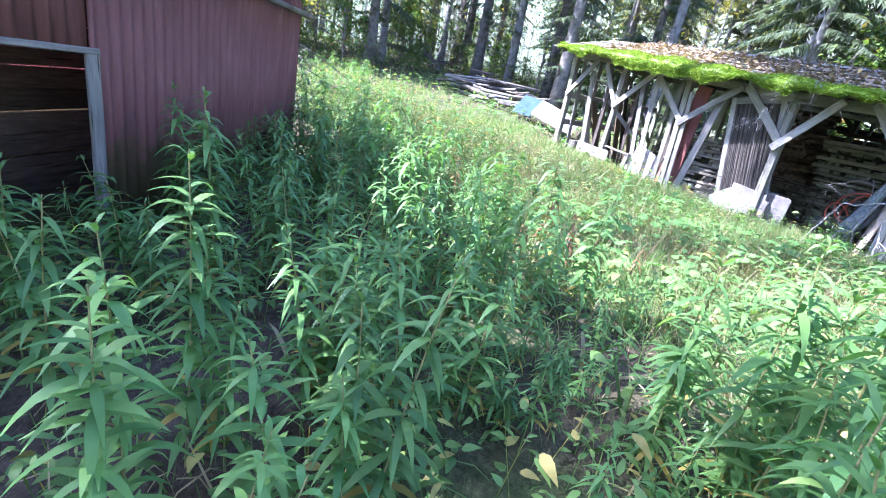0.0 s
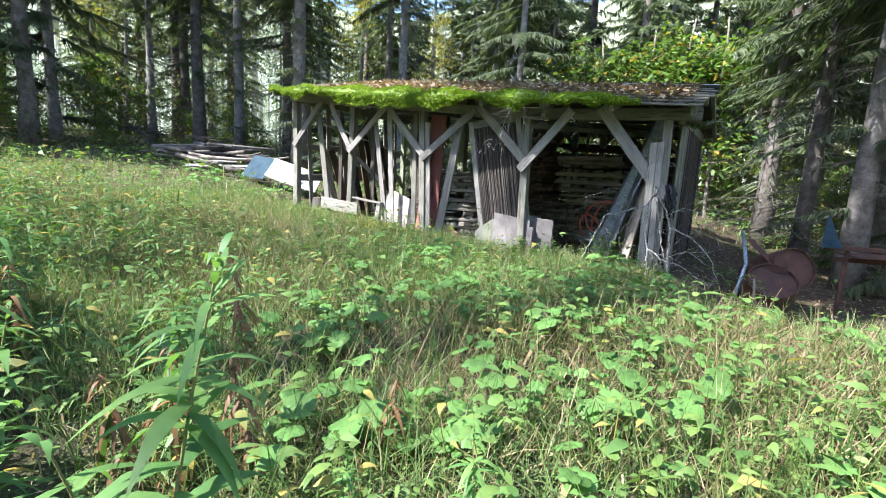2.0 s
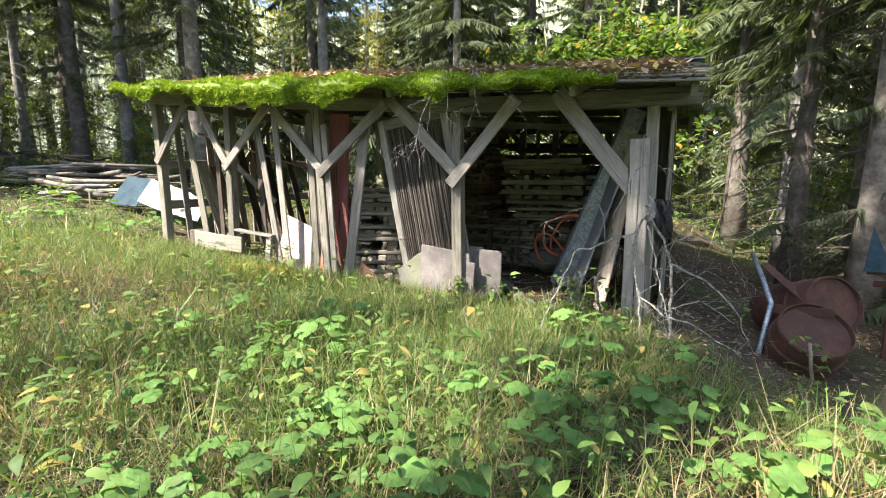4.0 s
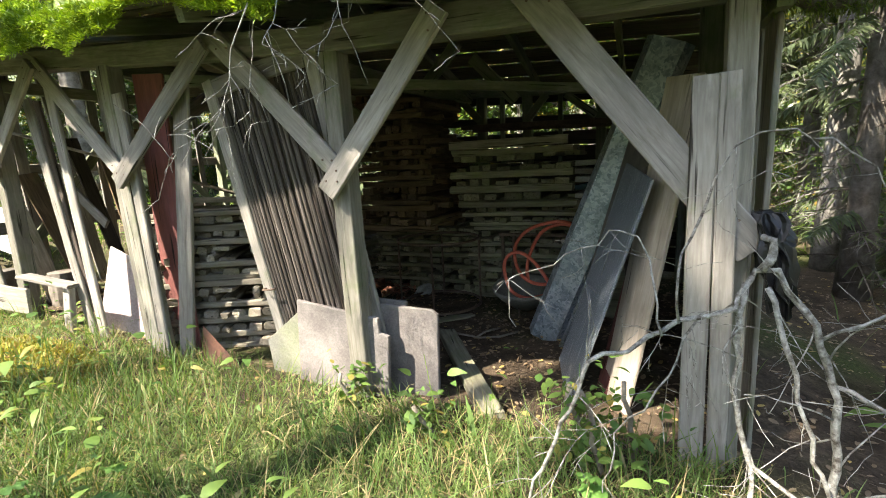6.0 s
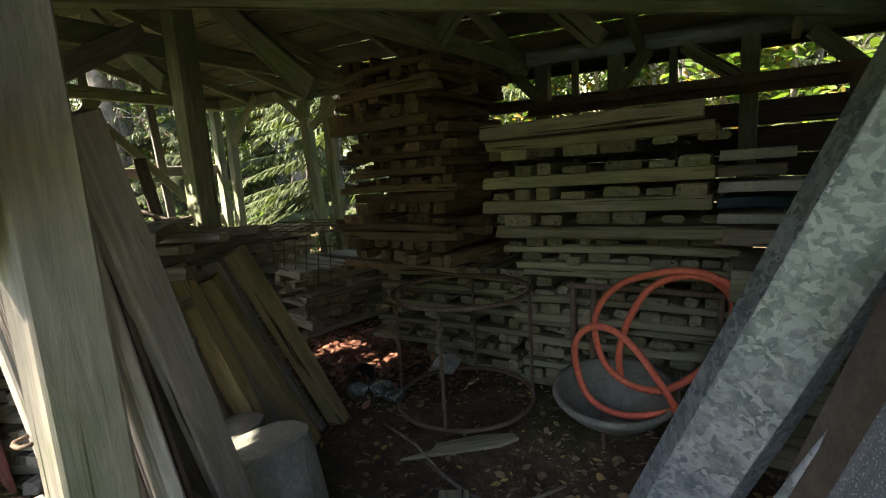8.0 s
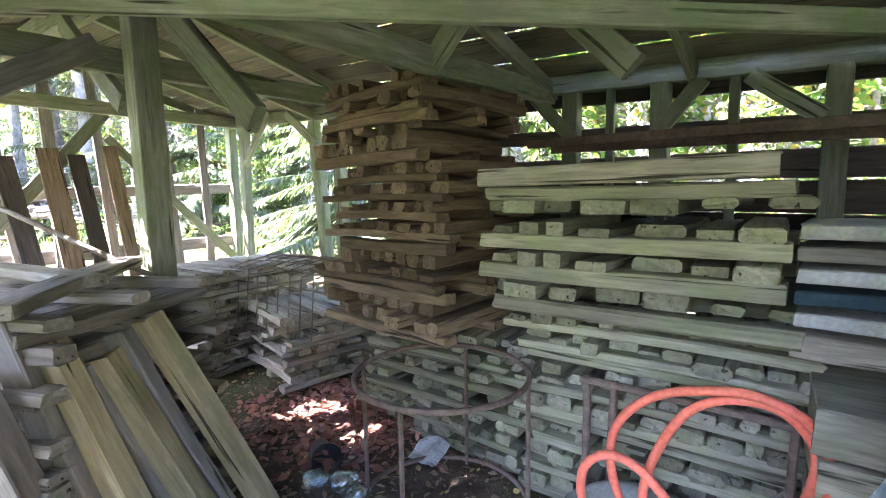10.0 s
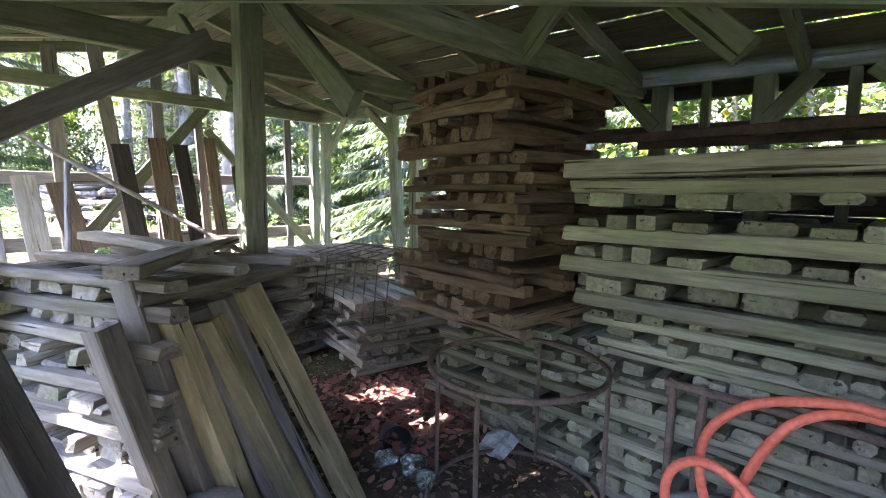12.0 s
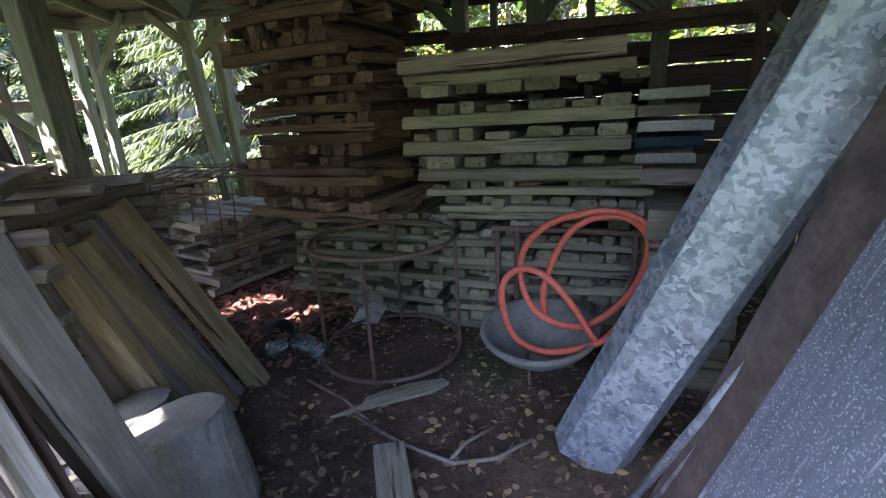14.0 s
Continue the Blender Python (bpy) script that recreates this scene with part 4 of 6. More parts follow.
def make_tub():
    T = thing("mortar_tub", (0.50, 2.13, 0.0), "wide shallow grey tub on iron legs", "tub")
    m = Matrix.Translation((0.54, 2.10, -0.055)) @ Matrix.Rotation(radians(8), 4, "X")
    bm = lathe_bm([(0, 0.035), (0.10, 0.035), (0.235, 0.16), (0.275, 0.215), (0.30, 0.22), (0.305, 0.20), (0.295, 0.185), (0.25, 0.13), (0.11, 0.01), (0, 0.01)], 40, 0.0)
    part("bowl", bm, M_CONCRETE, T, m, smooth=True)
    for k in range(3):
        a = 0.6 + k * 2.094
        x, y = 0.50 + 0.21 * math.cos(a), 2.13 + 0.21 * math.sin(a)
        part("leg", tube_bm([(x, y, 0.08), (x + 0.01, y, -0.13)], 0.008, 6), M_IRON, T)
    # the hose that lies coiled in it
    coil = [(0.57, 0.16, 2.10), (0.56, 0.30, 2.10), (0.60, 0.46, 2.12), (0.68, 0.61, 2.15), (0.79, 0.68, 2.17), (0.93, 0.69, 2.17), (1.03, 0.61, 2.15), (1.03, 0.48, 2.12), (0.97, 0.33, 2.10), (0.86, 0.21, 2.08), (0.75, 0.15, 2.06), (0.62, 0.16, 2.05),
            (0.51, 0.23, 2.06), (0.45, 0.37, 2.08), (0.46, 0.52, 2.10), (0.56, 0.64, 2.13), (0.71, 0.70, 2.15), (0.88, 0.72, 2.16), (1.03, 0.66, 2.15), (1.07, 0.52, 2.10), (1.00, 0.33, 2.04), (0.88, 0.14, 1.99), (0.72, 0.06, 1.97), (0.56, 0.03, 1.98), (0.43, 0.09, 1.99), (0.37, 0.25, 2.00), (0.38, 0.38, 2.00), (0.46, 0.45, 2.01), (0.57, 0.43, 2.01), (0.69, 0.32, 2.00), (0.83, 0.13, 1.96)]
    ctl = [Vector((x, y, z + 0.04)) for x, z, y in coil]
    pts = []
    for k in range(len(ctl) - 1):
        p0, p1, p2, p3 = ctl[max(0, k - 1)], ctl[k], ctl[k + 1], ctl[min(len(ctl) - 1, k + 2)]
        for t in (0.0, 0.25, 0.5, 0.75):
            pts.append(0.5 * (2 * p1 + (p2 - p0) * t + (2 * p0 - 5 * p1 + 4 * p2 - p3) * t * t + (3 * p1 - p0 - 3 * p2 + p3) * t ** 3))
    pts.append(ctl[-1])
    ob = part("hose", tube_bm(pts, 0.0165, 10), M_ORANGE, None, smooth=True)
    tagged(ob, "orange rubber hose coiled in the grey tub", "hose")


make_tub()


def make_ring_stand():
    c = Vector((-0.33, 2.06, 0))
    S = thing("hoop_stand", (c.x, c.y, -0.1), "round rusty iron stand of two hoops and legs", "stand")
    for z, r in ((0.60, 0.405), (-0.06, 0.41)):
        pts = [(c.x + r * math.cos(t), c.y + r * math.sin(t), z) for t in (2 * math.pi * k / 40 for k in range(40))]
        part("hoop", tube_bm(pts, 0.013, 8, True), M_IRON, S, smooth=True)
    for t in (-1.32, 0.3, 1.9, 3.5):
        x, y = c.x + 0.405 * math.cos(t), c.y + 0.405 * math.sin(t)
        part("leg", tube_bm([(x, y, 0.60), (x, y, -0.10)], 0.011, 6), M_IRON, S)


make_ring_stand()


def make_iron_legs():
    S = thing("iron_trestle", (0.30, 2.36, -0.1), "rusty angle-iron trestle before the pallet stack", "trestle")
    for x in (0.24, 0.36, 0.98):
        board("leg", (x, 2.36, -0.1), (x + 0.01, 2.37, 0.62), 0.03, 0.03, M_IRON, S)
    board("top_bar", (0.22, 2.365, 0.60), (1.02, 2.365, 0.60), 0.03, 0.03, M_IRON, S)


make_iron_legs()

# squared posts leaning on the near pallet stack
for i, (fx, fy, tx, ty, tz, w, mat) in enumerate((
    (-0.84, 1.52, -1.02, 1.10, 0.97, 0.085, M_FENCE), (-0.90, 1.40, -1.06, 1.01, 0.93, 0.06, M_SLATGREY), (-0.84, 1.30, -1.03, 0.95, 0.86, 0.085, M_FENCE),
    (-0.90, 1.19, -1.05, 0.88, 0.82, 0.075, M_PALLET), (-0.85, 1.08, -1.02, 0.80, 0.95, 0.09, M_FENCE), (-0.91, 0.97, -1.05, 0.70, 1.04, 0.095, M_SLATGREY), (-0.87, 0.85, -1.00, 0.60, 0.90, 0.085, M_PALLET),
)):
    ob = board("squared_post", (fx, fy, -0.12), (tx, ty, tz), w, 0.095, mat, None, normal=(0.85, 0.45 + 0.15 * (i % 3 - 1), 0.2), wobble=0.006)
    tagged(ob, "thick squared post leaning on a pallet stack", "post", "posts leaning on the pallets")


def make_bucket(x, y, z, r, h, tilt):
    m = Matrix.Translation((x, y, z)) @ Matrix.Rotation(tilt, 4, "Y")
    bm = lathe_bm([(0, 0), (r * 1.12, 0), (r * 1.10, h * 0.3), (r * 1.04, h * 0.8), (r, h * 0.97), (r * 0.96, h), (r * 0.5, h + 0.006), (0, h + 0.01)], 36, 0.006)
    ob = part("cement_block", bm, M_CONCRETE, None, m)
    tagged(ob, "round tapered block of hardened grey cement", "cement block", "cement blocks by the planks")


make_bucket(-0.75, 0.84, -0.13, 0.135, 0.38, -0.12)
make_bucket(-0.44, 0.80, -0.13, 0.165, 0.42, -0.14)


def make_small_inside():
    bm = lathe_bm([(0, 0.004), (0.055, 0.0), (0.075, 0.15), (0.085, 0.15), (0.085, 0.165), (0.072, 0.165), (0.05, 0.012), (0, 0.012)], 24)
    m = Matrix.Translation((-1.18, 1.98, -0.02)) @ Matrix.Rotation(radians(85), 4, "Y") @ Matrix.Rotation(0.4, 4, "X")
    tagged(part("plant_pot", bm, M_BLACK, None, m, smooth=True), "black plastic flower pot lying on its side", "flower pot")
    m = M_GLASS
    for x, y, s in ((-0.84, 1.88, 0.07), (-0.70, 1.84, 0.06), (-0.98, 1.80, 0.06)):
        bm = bmesh.new()
        bmesh.ops.create_icosphere(bm, subdivisions=3, radius=s)
        for v in bm.verts:
            v.co *= 1 + 0.45 * noise.noise(v.co * 22 + Vector((x * 40, 0, 0)))
            v.co.z *= 0.7
        tagged(part("plastic_bag", bm, m, None, Matrix.Translation((x, y, gz(x, y) + s * 0.5))), "crumpled clear plastic lying on the shed floor", "plastic", "scraps on the shed floor")
    bm = bmesh.new()
    bmesh.ops.create_grid(bm, x_segments=8, y_segments=6, size=0.09)
    for v in bm.verts:
        v.co.z += 0.04 * noise.noise(v.co * 14)
    bmesh.ops.solidify(bm, geom=bm.faces[:], thickness=0.002)
    tagged(part("paper_scrap", bm, M_WHITE, None, Matrix.Translation((-0.66, 2.35, -0.03)) @ Matrix.Rotation(0.4, 4, "X")), "crumpled pale paper lying by the hoop stand", "paper")
    o = Matrix.Translation((-0.30, 1.36, -0.085)) @ Matrix.Rotation(radians(46), 4, "Z")
    bm = sheet_bm([(0, 0), (0.22, -0.02), (0.50, -0.05), (0.61, -0.02), (0.60, 0.03), (0.42, 0.075), (0.20, 0.07), (0.16, 0.02)], 0.018)
    tagged(part("wood_offcut", bm, M_PALGREEN, None, o), "flat greenish splinter of board on the floor", "wood offcut")
    ob = board("floor_beam", (0.08, 1.24, -0.055), (0.86, 0.04, -0.02), 0.13, 0.06, M_PALGREEN, None, normal=(0, 0, 1))
    tagged(ob, "squared beam lying on the floor of the doorway", "beam")
    ob = board("loose_board", (-2.35, 0.75, 1.12), (-1.30, 1.02, 1.10), 0.11, 0.045, M_PALLET, None, normal=(0, 0, 1))
    tagged(ob, "loose pale board lying on a pallet stack", "board", "loose boards on the pallets")
    ob = board("loose_board", (-1.9, 1.35, 1.10), (-0.95, 0.66, 1.09), 0.12, 0.05, M_PALLET, None, normal=(0, 0, 1))
    tagged(ob, "thick pale board lying across a pallet stack", "board", "loose boards on the pallets")
    # curved roots on the floor
    for pts in ([(-0.2, 1.42, -0.08), (0.1, 1.30, -0.07), (0.35, 1.27, -0.08), (0.5, 1.35, -0.085), (0.62, 1.52, -0.09)], [(0.33, 1.27, -0.08), (0.36, 1.38, -0.07), (0.45, 1.55, -0.085)], [(-0.6, 1.60, -0.08), (-0.3, 1.50, -0.075), (-0.05, 1.36, -0.08)]):
        tagged(part("root", tube_bm(pts, 0.009, 6), M_TWIG, None, smooth=True), "thin bent root lying on the shed floor", "root", "roots on the shed floor")
    # stack of blue and white packs beside the pallets
    for i in range(5):
        mt = (M_WHITE, M_BLUE, M_WHITE, M_GREY, M_WHITE)[i]
        ob = board("foam_panel", (0.98, 2.62, 0.98 + i * 0.075), (1.24 + 0.03 * (i % 3), 2.60, 0.98 + i * 0.075), 0.5, 0.05, mt, None, normal=(0, 0, 1))
        tagged(ob, "blue or white insulation panel on the stack", "insulation panel", "panels beside the pallets")
    ob = board("shelf_plank", (0.95, 2.62, 0.90), (1.42, 2.62, 0.90), 0.6, 0.08, M_PALLET, None, normal=(0, 0, 1))
    tagged(ob, "thick plank under the insulation panels", "plank")
    for k in range(6):
        ob = board("timber", (1.02, 2.35 + 0.02 * (k % 2), -0.06 + 0.155 * k), (1.40, 2.38, -0.06 + 0.155 * k), 0.55, 0.145, M_PALGREEN, None, normal=(0, 0, 1))
        tagged(ob, "thick greenish timber in a low pile", "timber", "timbers beside the pallets")
    # iron frame over the stack
    F = thing("bed_frame", (-0.3, 3.2, 1.6), "dark angle-iron frame lying on the pallet stack", "metal frame")
    for a, b in (((-0.45, 3.15, 1.74), (1.55, 2.75, 1.66)), ((-0.40, 3.40, 1.72), (1.60, 3.05, 1.64)), ((1.55, 2.75, 1.66), (1.60, 3.05, 1.64)), ((1.50, 2.76, 1.66), (1.52, 2.76, 0.3))):
        board("rail", a, b, 0.05, 0.012, M_IRON, F)


def m_clear():
    m, nt, b = shader("clear_plastic")
    b.inputs["Base Color"].default_value = (0.52, 0.60, 0.57, 1)
    b.inputs["Transmission Weight"].default_value = 0.75
    b.inputs["Roughness"].default_value = 0.25
    return m


M_GLASS = m_clear()
M_BLUE = speckled("faded_blue_paint", (0.014, 0.035, 0.052), (0.03, 0.06, 0.08), 4.0)
make_small_inside()


def make_wire_cage():
    C = thing("wire_cage", (-2.1, 2.6, 0.45), "rusty bent reinforcing mesh standing on pallets", "wire mesh")
    x0, x1, y0, y1 = -2.85, -1.72, 2.35, 2.75
    for i in range(9):
        x = x0 + (x1 - x0) * i / 8
        part("wire", tube_bm([(x, y0, 0.42), (x + 0.02, y0 + 0.03, 0.86), (x + 0.05, y1, 0.93), (x + 0.08, y1 + 0.25, 0.90)], 0.0055, 5), M_IRON, C)
    for y, z in ((y0, 0.60), (y0 + 0.02, 0.75), (y0 + 0.03, 0.87), (y0 + 0.2, 0.90), (y1, 0.93)):
        part("wire", tube_bm([(x0, y, z), ((x0 + x1) / 2, y + 0.02, z + 0.02), (x1 + 0.1, y, z + 0.03)], 0.0055, 5), M_IRON, C)


make_wire_cage()

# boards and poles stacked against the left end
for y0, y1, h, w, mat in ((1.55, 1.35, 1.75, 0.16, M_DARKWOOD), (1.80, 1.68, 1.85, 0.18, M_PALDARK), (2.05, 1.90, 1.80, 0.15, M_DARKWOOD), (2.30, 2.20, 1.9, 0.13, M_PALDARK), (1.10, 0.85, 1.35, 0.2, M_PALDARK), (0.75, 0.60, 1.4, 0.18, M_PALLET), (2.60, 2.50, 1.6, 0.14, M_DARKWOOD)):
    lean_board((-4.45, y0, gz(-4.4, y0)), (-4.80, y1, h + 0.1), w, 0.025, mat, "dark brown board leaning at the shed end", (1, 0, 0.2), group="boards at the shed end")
pole = part("pole", tube_bm([(-1.75, 1.40, 1.02), (-3.2, 0.9, 1.5), (-4.6, 0.45, 1.95)], 0.016, 7), M_TWIG, None, smooth=True)
tagged(pole, "thin grey pole leaning across the pallets", "pole")
lean_board((-3.35, 0.75, 0.9), (-4.6, 0.9, 1.65), 0.09, 0.03, M_GREY, "grey board slanting across the shed end", (0, -1, 0.2), group="boards at the shed end")

# ---- outside things ----


def twig_net(rnd, start, way, length, r, depth, out):
    """Crooked branches that fork, as lists of points and radii."""
    p, d = Vector(start), Vector(way).normalized()
    pts, n = [p.copy()], max(4, int(length / 0.06))
    for i in range(n):
        d = (d + Vector((rnd.gauss(0, 0.16), rnd.gauss(0, 0.16), rnd.gauss(0, 0.16) - 0.05))).normalized()
        p = p + d * (length / n)
        pts.append(p.copy())
        if depth and rnd.random() < 0.42:
            k = (d + Vector((rnd.gauss(0, 0.8), rnd.gauss(0, 0.8), rnd.gauss(0, 0.7) - 0.1))).normalized()
            twig_net(rnd, p, k, length * rnd.uniform(0.25, 0.6), r * (1 - 0.7 * i / n) * 0.55, depth - 1, out)
    out.append((pts, [max(0.0015, r * (1 - 0.85 * i / len(pts))) for i in range(len(pts))]))


def make_branch(name, stems, seed, mat, label, floor=None):
    rnd = random.Random(seed)
    B = thing(name, stems[0][0], label, "branch")
    for start, way, length, r, depth in stems:
        out = []
        twig_net(rnd, start, way, length, r, depth, out)
        for pts, rad in out:
            rad = [max(0.0013, 0.72 * q) for q in rad]
            if floor is not None:
                pts = [Vector((q.x, q.y, max(q.z, gz(q.x, q.y) + 0.01))) for q in pts]
            part("twig", tube_bm(pts, rad, 6), mat, B, smooth=True)
    return B


def guided(pts, step=0.05, jitter=0.006, rnd=RND):
    """A crooked line through a few points."""
    P = [Vector(p) for p in pts]
    out = []
    for i in range(len(P) - 1):
        a, b, c, d = P[max(0, i - 1)], P[i], P[i + 1], P[min(len(P) - 1, i + 2)]
        n = max(2, int((c - b).length / step))
        for k in range(n):
            t = k / n
            q = 0.5 * (2 * b + (c - a) * t + (2 * a - 5 * b + 4 * c - d) * t * t + (3 * b - a - 3 * c + d) * t ** 3)
            out.append(q + Vector((rnd.gauss(0, jitter), rnd.gauss(0, jitter), rnd.gauss(0, jitter))))
    return out + [P[-1]]


def make_dead_branch():
    rnd = random.Random(3)
    B = thing("dead_branch", (1.93, -0.45, 0.0), "dead grey branch covered with pale lichen", "branch")
    stems = (
        (((2.13, -0.50, -0.02), (2.13, -0.47, 0.38), (2.10, -0.45, 0.60), (2.05, -0.45, 0.78), (1.99, -0.45, 0.90), (1.90, -0.45, 0.95), (1.82, -0.47, 0.82), (1.68, -0.50, 0.78), (1.54, -0.58, 0.70), (1.42, -0.70, 0.68), (1.33, -0.75, 0.44), (1.24, -0.77, 0.22), (1.17, -0.80, 0.02)), 0.021, 0.006, 0.26),
        (((1.90, -0.45, 0.95), (1.93, -0.45, 1.01), (1.90, -0.43, 1.05)), 0.022, 0.016, 0.0),
        (((1.86, -0.46, 0.90), (1.85, -0.48, 0.55), (1.90, -0.52, 0.26), (1.93, -0.55, -0.02)), 0.017, 0.010, 0.35),
        (((1.93, -0.46, 0.90), (1.99, -0.50, 0.67), (2.05, -0.55, 0.40), (2.16, -0.60, 0.05)), 0.013, 0.007, 0.4),
        (((1.68, -0.50, 0.78), (1.66, -0.52, 0.95), (1.72, -0.46, 1.12), (1.82, -0.44, 1.33), (1.95, -0.44, 1.36), (2.10, -0.44, 1.30), (2.22, -0.44, 1.16)), 0.007, 0.003, 0.18),
        (((1.62, -0.54, 0.74), (1.58, -0.50, 0.98), (1.49, -0.45, 1.07), (1.27, -0.45, 0.95), (1.10, -0.47, 0.88), (1.13, -0.48, 0.70)), 0.006, 0.002, 0.22),
        (((1.74, -0.49, 0.80), (1.62, -0.55, 0.55), (1.50, -0.60, 0.40), (1.46, -0.64, 0.2)), 0.007, 0.003, 0.3),
        (((2.10, -0.45, 0.60), (2.30, -0.50, 0.52), (2.52, -0.52, 0.35), (2.66, -0.55, 0.05)), 0.012, 0.005, 0.35),
        (((2.07, -0.45, 0.74), (2.28, -0.42, 0.83), (2.48, -0.42, 0.72), (2.62, -0.42, 0.45)), 0.008, 0.003, 0.35),
        (((1.88, -0.50, 0.36), (2.05, -0.62, 0.24), (2.30, -0.68, 0.18), (2.6, -0.7, 0.0)), 0.012, 0.005, 0.4),
        (((2.13, -0.50, 0.25), (2.32, -0.55, 0.33), (2.55, -0.6, 0.22)), 0.009, 0.004, 0.4),
    )
    for pts, r0, r1, share in stems:
        line = guided(pts, 0.05, 0.007, rnd)
        n = len(line)
        rad = [0.66 * (r0 + (r1 - r0) * k / n) * rnd.uniform(0.9, 1.12) for k in range(n)]
        part("limb", tube_bm(line, rad, 8), M_LICHEN, B, smooth=True)
        for k in range(1, n - 1):
            if rnd.random() < 1.7 * share:
                out = []
                d = (line[k + 1] - line[k - 1]).normalized() * 0.5 + Vector((rnd.gauss(0, 0.7), rnd.gauss(0, 0.35), rnd.gauss(-0.25, 0.7)))
                twig_net(rnd, line[k], d, rnd.uniform(0.08, 0.42), min(0.006, rad[k] * 0.5), 1, out)
                for q, w in out:
                    q = [Vector((v.x, v.y, max(v.z, gz(v.x, v.y) + 0.005))) for v in q]
                    part("twig", tube_bm(q, [max(0.001, 0.6 * z) for z in w], 5), M_LICHEN, B, smooth=True)


make_dead_branch()
make_branch("hanging_branch", [
    ((0.06, -0.44, 2.24), (-0.25, -0.1, -1.0), 0.75, 0.007, 3), ((0.40, -0.46, 2.22), (0.10, -0.15, -1.0), 0.6, 0.006, 2), ((0.40, -0.46, 2.22), (0.75, -0.05, -0.45), 0.6, 0.006, 2),
    ((0.10, -0.44, 2.24), (0.25, -0.1, -0.9), 0.6, 0.005, 3), ((-0.02, -0.42, 2.2), (-0.5, -0.1, -0.8), 0.55, 0.005, 2), ((0.15, -0.35, 2.26), (0.3, -0.3, 0.15), 0.35, 0.007, 1),
], 9, M_LICHEN, "dead lichen-grey twigs hanging from the eave")


def make_mossy_branch():
    rng = np.random.default_rng(17)
    B = thing("mossy_branch", (2.0, 0.2, 1.9), "crooked branch wrapped in green moss beside the beam", "branch")
    line = guided([(1.98, 0.24, 1.94), (2.12, 0.22, 1.86), (2.30, 0.24, 1.85), (2.42, 0.27, 1.88), (2.52, 0.30, 1.72)], 0.03, 0.008)
    part("limb", tube_bm(line, 0.022, 8), M_BARK, B, smooth=True)
    pts = np.array([tuple(p) for p in line])
    base = pts[rng.integers(0, len(pts), 2600)] + rng.normal(size=(2600, 3)) * 0.018
    v, q = blades(base, rng.normal(size=(2600, 3)) + np.array([0, 0, -0.3]), rng.uniform(0.012, 0.035, 2600), 0.006, 0.3, (1.0, 0.8, 0.2))
    tagged(link("moss_tuft", quad_mesh("moss_tuft", v, q), M_DARKMOSS, B, label="dull green moss"), "dull green moss", kind="stuff")


M_DARKMOSS = leaf("shaded_moss", (0.07, 0.11, 0.02), (0.16, 0.20, 0.04), 0.2)
make_mossy_branch()


def make_moss_mound():
    rng = np.random.default_rng(44)
    n = 9000
    a, r = rng.uniform(0, 6.28, n), np.sqrt(rng.uniform(0, 1, n))
    x, y = -2.35 + 0.75 * r * np.cos(a), -0.55 + 0.35 * r * np.sin(a)
    h = 0.16 * (1 - r ** 2) * (0.7 + 0.3 * np.sin(x * 11) * np.sin(y * 13))
    p = np.stack([x, y, ground_z(x, y) + h * rng.uniform(0.3, 1, n)], axis=1)
    w = rng.normal(size=(n, 3)) * 0.6 + np.array([0, 0, 0.8])
    v, q = blades(p, w, rng.uniform(0.02, 0.05, n), rng.uniform(0.006, 0.014, n), 0.2, (1.0, 0.8, 0.2))
    tagged(link("moss_mound", quad_mesh("moss_mound", v, q), M_MOUND, None), "yellow-green moss mound in front of the shed", "moss", kind="stuff")


M_MOUND = leaf("golden_moss", (0.20, 0.20, 0.03), (0.40, 0.36, 0.06), 0.2, dry=(0.35, 0.22, 0.08), dry_share=0.15)
make_moss_mound()


def make_tarp():
    """A gathered sheet hung on the corner post: deep upright folds, ragged below."""
    bm = bmesh.new()
    n, m = 40, 22
    rows = []
    for k in range(m):
        t = k / (m - 1)
        row = []
        for i in range(n):
            a = 2 * math.pi * i / n
            r = 0.03 + 0.045 * math.sin(math.pi * min(1, 0.15 + 0.8 * t)) + 0.014 * math.sin(5 * a + 3 * t) + 0.010 * math.sin(11 * a - 5 * t)
            p = Vector((0.75 * r * math.cos(a), r * math.sin(a), 0))
            z = 1.08 - 0.36 * t - (0.05 * math.sin(3 * a + 1) if k == m - 1 else 0)
            p += Vector((0.06 * t + 0.03 * noise.noise((a, t * 5, 0)), -0.03 * t, z + 0.02 * noise.noise((3 * a, t * 9, 2))))
            row.append(bm.verts.new(p))
        rows.append(row)
    for a, b in zip(rows, rows[1:]):
        for i in range(n):
            bm.faces.new((a[i], a[(i + 1) % n], b[(i + 1) % n], b[i]))
    bm.faces.new(rows[0][::-1])
    bmesh.ops.recalc_face_normals(bm, faces=bm.faces)
    tagged(part("black_tarp", bm, M_BLACK, None, Matrix.Translation((2.0, 0.0, 0))), "crumpled black plastic tarp hung on the corner post", "tarp")


make_tarp()


